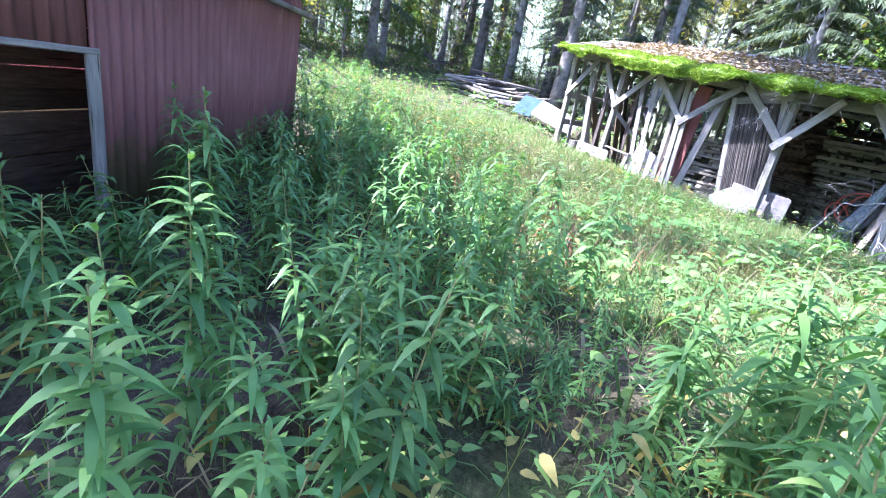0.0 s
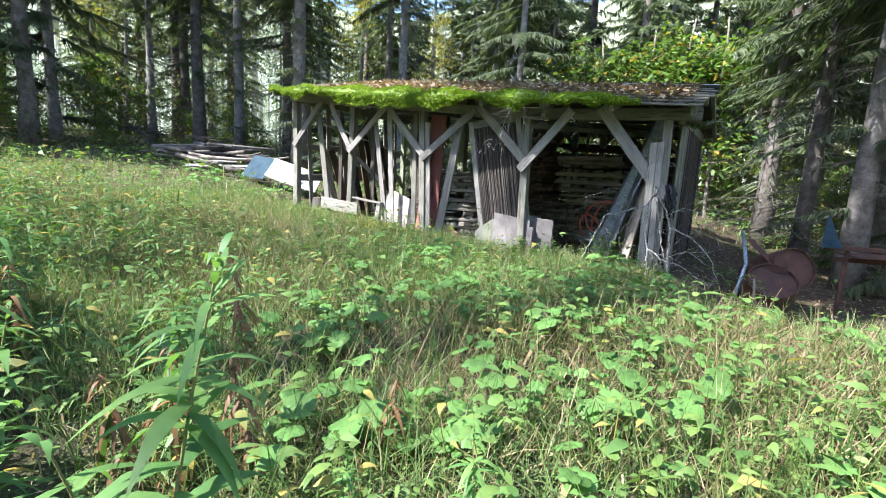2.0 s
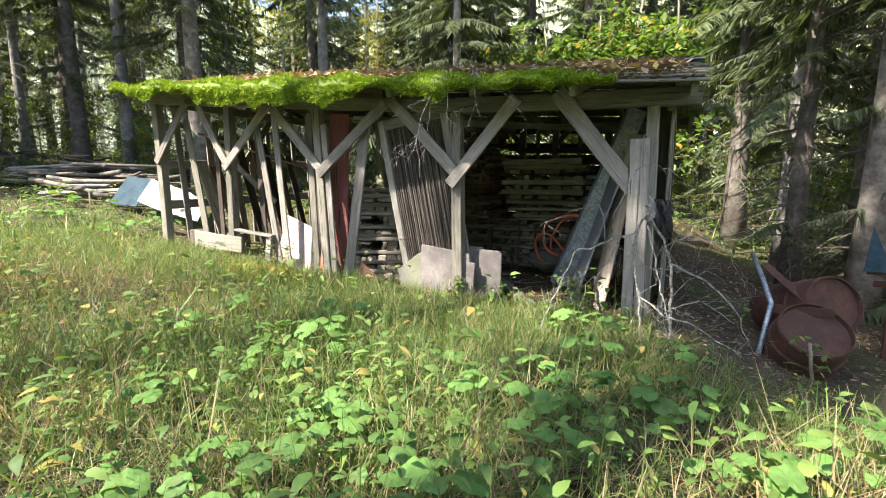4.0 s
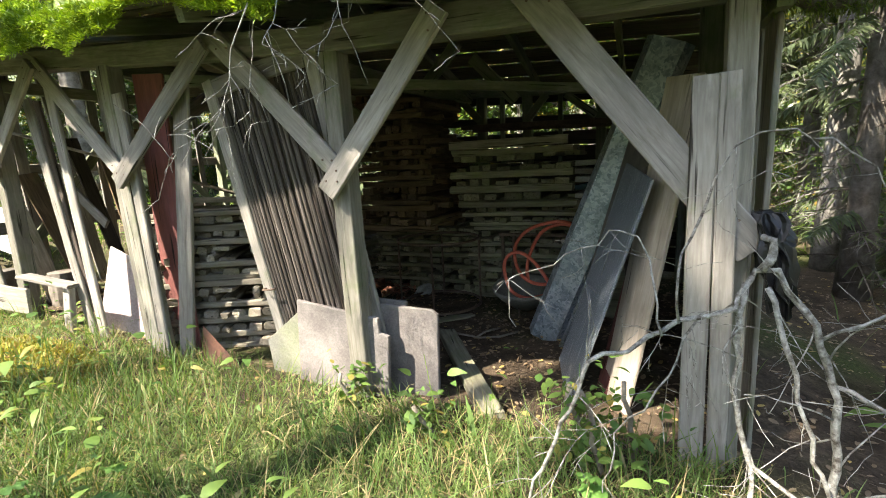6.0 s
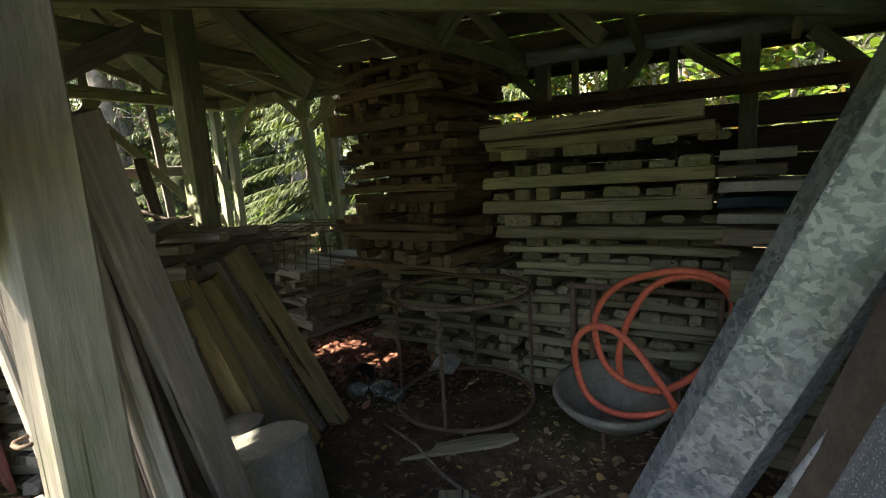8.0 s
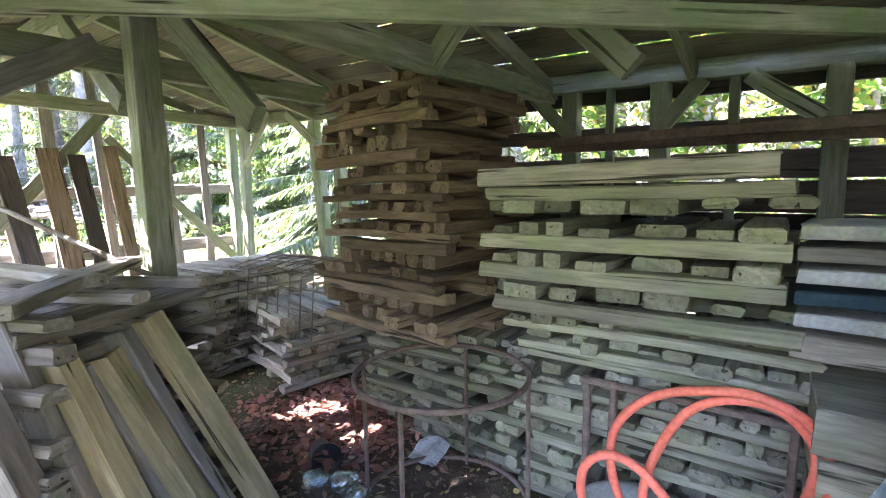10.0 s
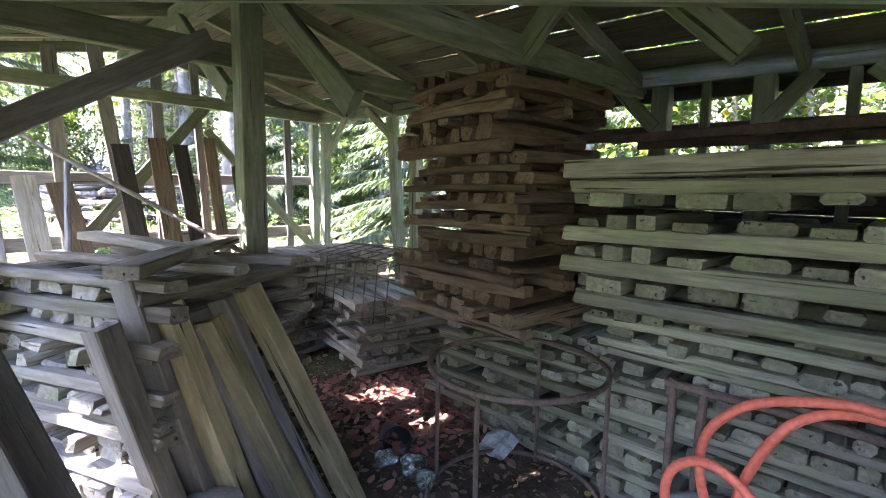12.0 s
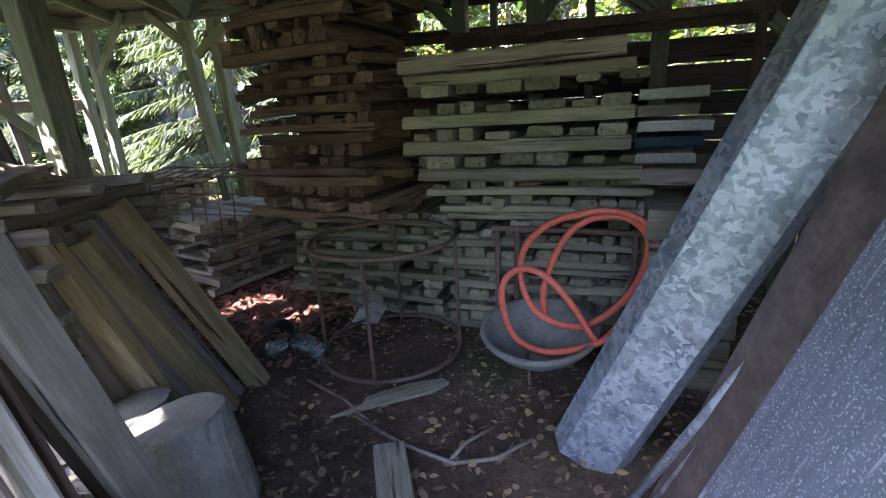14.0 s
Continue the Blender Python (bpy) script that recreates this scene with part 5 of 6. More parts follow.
def make_barrel(x, y, z, r, h, rx, rz):
    m = Matrix.Translation((x, y, z)) @ Matrix.Rotation(rz, 4, "Z") @ Matrix.Rotation(rx, 4, "X")
    B = thing("rusty_barrel", m, "dented rusty steel barrel lying on the litter", "barrel", "rusty barrels")
    prof = [(r * 0.97, -h / 2), (r, -h / 2 + 0.02), (r, -h / 6 - 0.02), (r + 0.012, -h / 6), (r, -h / 6 + 0.02), (r, h / 6 - 0.02), (r + 0.012, h / 6), (r, h / 6 + 0.02), (r, h / 2 - 0.02), (r * 0.97, h / 2)]
    bm = lathe_bm([(0, -h / 2 + 0.02), (r * 0.94, -h / 2 + 0.02)] + prof + [(r * 0.94, h / 2), (r * 0.93, h / 2 - 0.04), (0, h / 2 - 0.05)], 32)
    for v in bm.verts:
        v.co *= 1 + 0.05 * noise.noise(v.co * 3.5 + Vector((x, y, 0)))
    part("drum", bm, M_RUST, B, m, smooth=False)
    return B


make_barrel(3.28, 1.0, 0.02, 0.26, 0.75, radians(70), 0.5)
make_barrel(3.18, 0.35, -0.18, 0.27, 0.55, radians(38), 0.2)


def make_scrap():
    P = thing("bent_pipe_frame", (2.84, 0.30, -0.45), "grey bent pipe frame leaning by rusty barrels", "pipe frame")
    part("pipe", tube_bm([(2.84, 0.30, -0.47), (2.88, 0.34, -0.15), (2.93, 0.40, 0.17), (2.90, 0.75, 0.33), (2.86, 1.2, 0.50)], 0.022, 10), M_GALV, P, smooth=True)
    board("angle_iron", (2.95, 1.05, 0.42), (3.30, 0.55, 0.12), 0.10, 0.008, M_RUST, P, normal=(0.2, -0.4, 0.9))
    board("angle_iron", (2.93, 0.45, 0.12), (3.35, 0.30, 0.16), 0.08, 0.008, M_RUST, P)
    S = thing("rusty_cart", (4.4, 1.4, 0.0), "rusty flat cart with a blue steel plate", "cart")
    board("beam", (3.75, 1.05, 0.42), (5.6, 1.6, 0.42), 0.06, 0.04, M_RUST, S)
    board("beam", (3.9, 1.35, 0.25), (5.6, 1.9, 0.25), 0.06, 0.04, M_RUST, S)
    board("tray", (4.0, 1.3, 0.32), (5.6, 1.8, 0.32), 0.5, 0.02, M_RUST, S, normal=(0, 0, 1))
    bm = sheet_bm([(0, 0), (0.22, 0.0), (0.14, 0.16), (0.03, 0.42)], 0.006)
    part("plate", bm, M_BLUE, S, Matrix.Translation((3.70, 1.0, 0.42)) @ Matrix.Rotation(radians(90), 4, "X"), label="faded blue plate")
    for x, y in ((4.0, 1.2), (5.5, 1.75)):
        board("leg", (x, y, gz(x, y) - 0.05), (x, y, 0.42), 0.05, 0.04, M_RUST, S)


make_scrap()


def make_wood_pile():
    rnd = random.Random(15)
    for i in range(70):
        x, y = rnd.uniform(-13.0, -9.0), rnd.uniform(1.2, 3.2)
        a = rnd.gauss(0.2, 0.35)
        ln = rnd.uniform(1.0, 2.6)
        z = gz(x, y) + rnd.uniform(0.04, 0.95) * (1 - abs(y - 2.2) / 1.6)
        d = Vector((math.cos(a), math.sin(a), rnd.gauss(0, 0.08)))
        p = Vector((x, y, z))
        if rnd.random() < 0.5:
            ob = part("pole", tube_bm([p - d * ln / 2, p + Vector((0, 0, rnd.uniform(-0.04, 0.04))), p + d * ln / 2], rnd.uniform(0.03, 0.06), 7), M_BARK if rnd.random() < 0.6 else M_TWIG, None, smooth=True)
            tagged(ob, "old grey pole in a heap of scrap wood", "pole", "heap of scrap wood")
        else:
            ob = board("scrap_plank", p - d * ln / 2, p + d * ln / 2, rnd.uniform(0.1, 0.18), 0.03, rnd.choice((M_PALDARK, M_GREY, M_DARKWOOD)), None, normal=(rnd.gauss(0, 0.2), rnd.gauss(0, 0.2), 1))
            tagged(ob, "weathered plank in a heap of scrap wood", "plank", "heap of scrap wood")
    slab("blue_sheet", [(0, 0), (0.95, 0.0), (1.0, 0.62), (0.05, 0.66)], (-8.15, 0.95, 0.76), (-8.1, 1.45, 1.5), 0.012, M_BLUE, "faded dark blue sheet leaning on the wood heap", "sheet")
    slab("white_sheet", [(0, 0.12), (0.75, 0.0), (2.0, -0.12), (2.0, 0.22), (1.4, 0.42), (0.1, 0.62)], (-7.2, 0.88, 0.72), (-7.15, 1.35, 1.5), 0.012, M_WHITE, "dirty white sheet lying against the wood heap", "sheet")
    slab("grey_panel", [(0, 0), (0.95, 0), (0.9, 0.75), (0.3, 0.85)], (-10.7, -6.3, gz(-10.7, -6.0) - 0.03), (-10.75, -6.3, 1.6), 0.03, M_SLAB, "weathered grey panel standing in the undergrowth", "panel", math.pi / 2)
    # fallen tree with a root plate farther off
    make_branch("fallen_tree", [((-17.5, 3.0, gz(-17.5, 3) + 0.5), (0.9, -0.1, 0.25), 2.6, 0.09, 2), ((-17.5, 3.0, gz(-17.5, 3) + 0.5), (-0.9, 0.1, -0.1), 3.0, 0.12, 1)], 4, M_BARK, "dark fallen trunk with crooked limbs")


make_wood_pile()

# ---- trees ----


def trunk_bm(h, r, rnd, sides=10, lean=0.0):
    pts, rad = [], []
    n = 9
    for i in range(n + 1):
        s = i / n
        pts.append((lean * s * h + 0.05 * math.sin(3 * s + rnd.random()), 0.05 * math.sin(4 * s + rnd.random()), -0.3 + s * (h + 0.3)))
        rad.append(r * (1.35 - 0.35 * min(1, s * 8)) * (1 - 0.9 * s) + 0.01)
    return tube_bm(pts, rad, sides)


def make_conifer(seed, h, r, first, mat_bark, dense, label, spread=1.0, bare=0.16):
    """A spruce: bare dead limbs low down, drooping green boughs above."""
    rnd, rng = random.Random(seed), np.random.default_rng(seed)
    T = thing("spruce_tree", Matrix.Identity(4), label, "tree", "trees of the forest")
    part("trunk", trunk_bm(h, r, rnd), mat_bark, T, smooth=True)
    dv, dq = [], []
    base, way, ln = [], [], []
    z = 0.7
    while z < h * 0.92:
        for _ in range(rnd.randint(3, 5)):
            a = rnd.uniform(0, 2 * math.pi)
            reach = spread * (0.9 + 2.3 * (1 - z / h) * rnd.uniform(0.6, 1.1)) * (0.55 if z < first else 1)
            d = np.array([math.cos(a), math.sin(a), rnd.uniform(-0.3, 0.1)])
            p0 = np.array([0, 0, z])
            v, q = blades(p0[None], d[None], reach, 0.035, 0.18, (1, 0.7, 0.45, 0.2), side=np.cross(d, [0, 0, 1.0])[None])
            v2, q2 = blades(p0[None], d[None], reach, 0.03, 0.18, (1, 0.7, 0.45, 0.2), side=np.array([[0, 0, 1.0]]))
            dv += [(v, q), (v2, q2)]
            k = int(reach * 9)
            s = rng.uniform(0.15, 1.0, k)
            p = p0 + d * (reach * s)[:, None]
            p[:, 2] -= 0.18 * reach * s ** 2
            w = d * 0.5 + rng.normal(size=(k, 3)) * np.array([0.7, 0.7, 0.4]) - np.array([0, 0, 0.25])
            dv.append(blades(p, w, rng.uniform(0.15, 0.55, k) * (1.15 - 0.5 * s), 0.008, 0.2, (1, 0.7, 0.3)))
            live = z > first or rnd.random() < bare
            m = int((reach * 78 if live else reach * 40 * bare) * dense)
            s = rng.uniform(0.12, 1.0, m)
            p = p0 + d * (reach * s)[:, None]
            p[:, 2] -= 0.18 * reach * s ** 2
            sidev = np.cross(d, [0, 0, 1.0])
            w = d * 0.6 + sidev * rng.choice([-1, 1], m)[:, None] * rng.uniform(0.4, 1.0, m)[:, None] + np.array([0, 0, -1.0]) * rng.uniform(0.0, 0.7, m)[:, None]
            base.append(p)
            way.append(w)
            ln.append(rng.uniform(0.14, 0.42, m) * (1.1 - 0.5 * s) * (1 if live else 0.7))
        z += rnd.uniform(0.28, 0.5)
    v, q = joined(dv)
    tagged(link("branchwork", quad_mesh("branchwork", v, q), mat_bark, T), kind="stuff")
    base, way, ln = np.concatenate(base), np.concatenate(way), np.concatenate(ln)
    v, q = blades(base, way, ln, 0.018 + ln * 0.06, 0.25, (0.8, 1.0, 0.2))
    tagged(link("crown", quad_mesh("crown", v, q), M_NEEDLE, T), kind="stuff")
    return T


def make_leafy(seed, h, r, mat_leaf, mat_bark, leaves, name, label, category, group, size=1.0):
    """A thin broadleaved tree or shrub: forking limbs with many small leaves."""
    rnd, rng = random.Random(seed), np.random.default_rng(seed)
    T = thing(name, Matrix.Identity(4), label, category, group)
    part("trunk", trunk_bm(h, r, rnd, 8, rnd.uniform(-0.05, 0.05)), mat_bark, T, smooth=True)
    dv, base, way = [], [], []
    limbs = int(10 + h * 3)
    for i in range(limbs):
        z = h * rnd.uniform(0.15, 0.95)
        a = rnd.uniform(0, 2 * math.pi)
        reach = (0.25 + 0.28 * h * (1 - z / h) + 0.3) * rnd.uniform(0.6, 1.2) * size ** 2.5
        d = np.array([math.cos(a), math.sin(a), rnd.uniform(0.1, 0.8)])
        p0 = np.array([0, 0, z])
        for sd in (np.cross(d, [0, 0, 1.0]), np.array([0, 0, 1.0])):
            dv.append(blades(p0[None], d[None], reach, 0.022 * size ** 3, 0.1, (1, 0.7, 0.45, 0.2), side=sd[None]))
        m = max(6, leaves // limbs)
        s = rng.uniform(0.15, 1.05, m)
        p = p0 + d * (reach * s)[:, None] + rng.normal(size=(m, 3)) * 0.16 * reach
        base.append(p)
        way.append(rng.normal(size=(m, 3)) * np.array([1, 1, 0.5]) + np.array([0, 0, -0.2]))
    v, q = joined(dv)
    tagged(link("branchwork", quad_mesh("branchwork", v, q), mat_bark, T), kind="stuff")
    base, way = np.concatenate(base), np.concatenate(way)
    ln = size * rng.uniform(0.06, 0.12, len(base))
    v, q = blades(base, way, ln, ln * 0.6, 0.2, (0.35, 1.0, 0.85, 0.12))
    tagged(link("crown", quad_mesh("crown", v, q), mat_leaf, T), kind="stuff")
    return T


def plant_forest():
    rnd = random.Random(21)
    kinds = [
        make_conifer(1, 15, 0.20, 4.2, M_BARK, 1.0, "tall dark green spruce with dead lower limbs"),
        make_conifer(2, 17, 0.24, 5.5, M_BARK, 0.9, "tall dark green spruce with dead lower limbs"),
        make_conifer(3, 13, 0.15, 2.4, M_PALEBARK, 1.1, "grey-barked spruce with drooping green boughs"),
        make_conifer(4, 16, 0.21, 6.5, M_PALEBARK, 0.8, "grey-barked spruce with drooping green boughs"),
    ]
    leafy = [
        make_leafy(5, 7.0, 0.06, M_LEAF, M_PALEBARK, 2600, "birch_tree", "slender birch with light green leaves", "tree", "trees of the forest"),
        make_leafy(6, 9.0, 0.08, M_YLEAF, M_PALEBARK, 3000, "birch_tree", "slender birch with yellowing leaves", "tree", "trees of the forest"),
    ]
    shrubs = [
        make_leafy(7, 2.2, 0.02, M_LEAF, M_TWIG, 1500, "shrub", "bushy green broadleaved shrub at the forest edge", "shrub", "forest undergrowth"),
        make_leafy(8, 3.2, 0.025, M_LEAF, M_TWIG, 1900, "shrub", "bushy green broadleaved shrub at the forest edge", "shrub", "forest undergrowth"),
    ]
    small = make_conifer(9, 3.4, 0.04, 0.1, M_BARK, 1.4, "young green spruce behind the shed")
    small["group"] = "young spruces"
    used = set()

    def put(src, x, y, scale=1.0):
        m = Matrix.Translation((x, y, gz(x, y))) @ Matrix.Rotation(rnd.uniform(0, 6.28), 4, "Z")
        if src.name not in used:
            used.add(src.name)
            src.matrix_basis = m
            src.scale = (scale,) * 3
            return src
        ob = copy_thing(src, m)
        ob.scale = (scale,) * 3
        return ob

    spots = []

    def free(x, y, gap):
        # a clearing behind the shed
        if -9.5 < x < 3.2 and 3.0 < y < 17.0:
            return False
        if -6.2 < x < 3.3 and -12 < y < 4.9:
            return False
        if y < 3.0 and -14 < x < 9 and y > -16:
            return x > 6.5 and y > -1.0
        return all((x - a) ** 2 + (y - b) ** 2 > gap * gap for a, b in spots)

    # trees that stand out
    for k, x, y, s in ((3, -18.8, 4.0, 0.8), (1, -15.5, 4.2, 1.0), (3, -13.2, 4.4, 0.9), (0, -12.2, 5.8, 1.0), (3, -8.5, 8.0, 1.0), (2, -4.4, 9.5, 1.1), (1, -1.2, 14.0, 1.0), (0, 3.4, 8.2, 1.1), (3, 4.0, 6.0, 0.8), (0, 5.2, 6.4, 1.0), (2, 4.4, 9.0, 1.0), (1, 6.6, 5.0, 1.1), (1, 4.4, 3.3, 0.75), (1, 5.6, 2.1, 0.7), (0, 3.8, 4.6, 0.7), (0, 7.6, 2.6, 1.0), (2, 8.4, 4.6, 0.9)):
        put(kinds[k], x, y, s)
        spots.append((x, y))
    n = 0
    while n < 100:
        a = radians(rnd.uniform(-28, 122))
        dist = 6 + 44 * rnd.random() ** 0.75
        x, y = 2 - dist * math.sin(a), -2 + dist * math.cos(a)
        if free(x, y, 2.1):
            spots.append((x, y))
            put(rnd.choice(kinds), x, y, rnd.uniform(0.8, 1.25))
            n += 1
    # the denser wood beyond the clearing
    n = 0
    while n < 48:
        x, y = rnd.uniform(-26, 14), rnd.uniform(17.2, 34)
        if free(x, y, 1.3):
            spots.append((x, y))
            put(rnd.choice(kinds + leafy), x, y, rnd.uniform(0.85, 1.3))
            n += 1
    n = 0
    while n < 34:
        a = radians(rnd.uniform(-25, 115))
        dist = 9 + 30 * rnd.random()
        x, y = 2 - dist * math.sin(a), -2 + dist * math.cos(a)
        if free(x, y, 1.2):
            spots.append((x, y))
            put(rnd.choice(leafy), x, y, rnd.uniform(0.8, 1.3))
            n += 1
    n = 0
    while n < 85:
        a = radians(rnd.uniform(-28, 118))
        dist = 7.5 + 18 * rnd.random()
        x, y = 2 - dist * math.sin(a), -2 + dist * math.cos(a)
        if free(x, y, 0.9):
            spots.append((x, y))
            put(rnd.choice(shrubs), x, y, rnd.uniform(0.6, 1.25))
            n += 1
    for x, y, s in ((-4.6, 5.6, 0.9), (-6.2, 6.2, 0.8), (-3.0, 6.8, 1.0), (6.0, 4.0, 1.0), (-10.5, 9.0, 1.2), (-7.6, 10.5, 1.2), (-9.5, 5.5, 0.8)):
        put(small, x, y, s)
    for x, y, s in ((-1.6, 10.4, 1.8), (0.7, 11.2, 2.0), (-2.6, 10.3, 1.7), (1.9, 10.8, 1.9), (-0.4, 11.5, 1.9)):
        put(shrubs[1], x, y, s)
    # tall trees added out of view beyond the red shed; their crowns shade the doorway
    tall = make_conifer(10, 20, 0.20, 13.2, M_BARK, 2.2, "tall spruce added out of view to shade the doorway", 1.3, 0.0)
    for x, y, s in ((-5.8, -7.0, 1.0), (-4.4, -7.7, 1.0), (-4.4, -12.2, 1.3)):
        put(tall, x, y, s)
    # unseen trees added behind the camera, sparse, so that sun and sky come in over the clearing
    # the first two are placed to cast shade on the weeds at the start
    for x, y in ((-4.4, -17.6), (-2.6, -17.4), (9, -14), (13, -6), (14, 2), (6.5, -18), (-16, -20), (-20, -12), (16, -16), (-22, -4)):
        put(rnd.choice(kinds), x, y, 1.0)


plant_forest()

# ---- meadow ----


def scatter(rng, n, x0, x1, y0, y1, keep):
    x, y = rng.uniform(x0, x1, n), rng.uniform(y0, y1, n)
    k = keep(x, y) > rng.uniform(size=n)
    return x[k], y[k]


def open_ground(x, y):
    """1 where plants grow: not in the sheds, nor on the worn litter to the right of the shed."""
    shed_in = (x > -5.2) & (x < 2.15) & (y > 0.0) & (y < 3.8)
    litter = (x > 2.0) & (y > -0.9) & (y < 6)
    red = ((x - 1.5) * 0.624 + (y + 10.2) * 0.782) < 0.1
    red &= y < -6.5
    return np.where(shed_in, 0.0, np.where(litter, 0.06, np.where(red & (x < 1.7), 0.0, 1.0)))


def patch(x, y, f, seed):
    return 0.5 + 0.5 * np.sin(f * x + seed + 1.7 * np.sin(f * 0.8 * y + seed)) * np.sin(f * 1.1 * y + 2 * seed + np.sin(f * x))


def make_meadow():
    rng = np.random.default_rng(31)
    # grass
    sets, dry = [], []
    for n, box, h, wd in ((115000, (-6.5, 4.5, -5.8, 0.1), 0.37, 0.005), (26000, (-16, 8, -9.5, 3.5), 0.38, 0.010), (14000, (-34, 14, -8, 30), 0.40, 0.028), (13000, (-3.6, 2.0, -1.5, 0.06), 0.27, 0.004)):
        x, y = scatter(rng, n, *box, lambda a, b: open_ground(a, b) * (0.25 + 0.75 * patch(a, b, 1.3, 2.0)))
        z = ground_z(x, y)
        m = len(x)
        d = np.stack([rng.normal(size=m) * 0.5, rng.normal(size=m) * 0.5, np.ones(m)], axis=1)
        brown = patch(x, y, 0.9, 5.0) * np.clip((y + 5.5) / 1.5, 0, 1) * np.clip((-0.8 - y) / 1.0, 0, 1) > rng.uniform(0.25, 1.0, m)
        ln = h * rng.uniform(0.5, 1.5, m) * np.clip(0.6 + 0.28 * np.abs(y), 0.6, 1.2)
        for sel, out in ((~brown, sets), (brown, dry)):
            out.append(blades(np.stack([x, y, z - 0.01], axis=1)[sel], d[sel], ln[sel], wd, rng.uniform(0.05, 1.1, m)[sel], (0.8, 1.0, 0.7, 0.1)))
    v, q = joined(sets)
    tagged(link("grass", quad_mesh("grass", v, q), M_GRASS, None), "long green grass of the overgrown clearing", "grass", kind="stuff")
    v, q = joined(dry)
    tagged(link("dry_grass", quad_mesh("dry_grass", v, q), M_DRYGRASS, None), "tufts of dry straw-coloured grass in the clearing", "grass", kind="stuff")
    # low leafy herbs
    x, y = scatter(rng, 6500, -9, 7.0, -10.0, 0.0, lambda a, b: open_ground(a, b) * np.clip(0.25 + patch(a, b, 1.1, 8.0), 0, 1) * np.where(b > -1.0, 0.15, np.where(b > -2.2, 0.4, 1.0)))
    x2, y2 = scatter(rng, 5000, -30, 12, -6, 26, lambda a, b: open_ground(a, b) * np.where((a > -8) & (b < 0), 0, 1.0))
    x, y = np.concatenate([x, x2]), np.concatenate([y, y2])
    m, k = len(x), 7
    hgt = rng.uniform(0.06, 0.42, (m, k))
    ang = rng.uniform(0, 6.28, (m, k))
    px = x[:, None] + 0.07 * np.cos(ang) + 0.03 * rng.normal(size=(m, k))
    py = y[:, None] + 0.07 * np.sin(ang) + 0.03 * rng.normal(size=(m, k))
    p = np.stack([px, py, ground_z(x, y)[:, None] + hgt], axis=-1).reshape(-1, 3)
    w = np.stack([np.cos(ang), np.sin(ang), rng.uniform(-0.1, 0.6, (m, k))], axis=-1).reshape(-1, 3)
    far = np.repeat(np.where((x > -9) & (y < 0.1), 1.0, 1.9), k)
    ln = 0.035 + 0.085 * rng.uniform(0, 1, m * k) ** 1.6
    ln *= far
    v1 = blades(p, w, ln, ln * rng.uniform(0.22, 0.58, m * k), 0.35, (0.35, 1.0, 0.9, 0.5, 0.05), fold=0.12)
    # their stalks
    sx = np.stack([x, y, ground_z(x, y)], axis=1)
    v2 = blades(sx, np.stack([rng.normal(size=m) * 0.15, rng.normal(size=m) * 0.15, np.ones(m)], axis=1), rng.uniform(0.25, 0.45, m), 0.006, 0.0, (1, 0.8, 0.5))
    v, q = joined([v1, v2])
    tagged(link("herbs", quad_mesh("herbs", v, q), M_HERB, None), "low leafy herbs and nettles among the grass", "herbs", kind="stuff")


make_meadow()


def make_horsetail():
    """Feathery tufts: thin stems with whorls of fine drooping needles."""
    rng = np.random.default_rng(52)
    x, y = scatter(rng, 1500, -2.5, 4.6, -5.4, -0.5, lambda a, b: open_ground(a, b) * np.clip((patch(a, b, 2.1, 4.0) - 0.45) * 3, 0, 1))
    m, k = len(x), 60
    h = rng.uniform(0.16, 0.32, m)
    s = rng.uniform(0.15, 1.0, (m, k))
    a = rng.uniform(0, 6.28, (m, k))
    lean = rng.normal(size=(m, 2)) * 0.12
    gzv = ground_z(x, y)
    p = np.stack([x[:, None] + lean[:, :1] * s, y[:, None] + lean[:, 1:] * s, gzv[:, None] + s * h[:, None]], axis=-1).reshape(-1, 3)
    w = np.stack([np.cos(a), np.sin(a), rng.uniform(0.2, 1.0, (m, k))], axis=-1).reshape(-1, 3)
    ln = (rng.uniform(0.05, 0.10, (m, k)) * (1.15 - 0.8 * s)).ravel()
    v1 = blades(p, w, ln, 0.0026, 0.5, (1.0, 0.9, 0.4))
    v2 = blades(np.stack([x, y, gzv], axis=1), np.stack([lean[:, 0], lean[:, 1], h], axis=1), h * 1.05, 0.005, 0.0, (1, 0.8, 0.4))
    v, q = joined([v1, v2])
    tagged(link("horsetail", quad_mesh("horsetail", v, q), M_HORSE, None), "feathery yellow-green horsetail tufts in the meadow", "horsetail", kind="stuff")


M_HORSE = leaf("horsetail_needles", (0.10, 0.17, 0.05), (0.21, 0.26, 0.07), 0.3, dry=(0.33, 0.29, 0.10), dry_share=0.12)
make_horsetail()


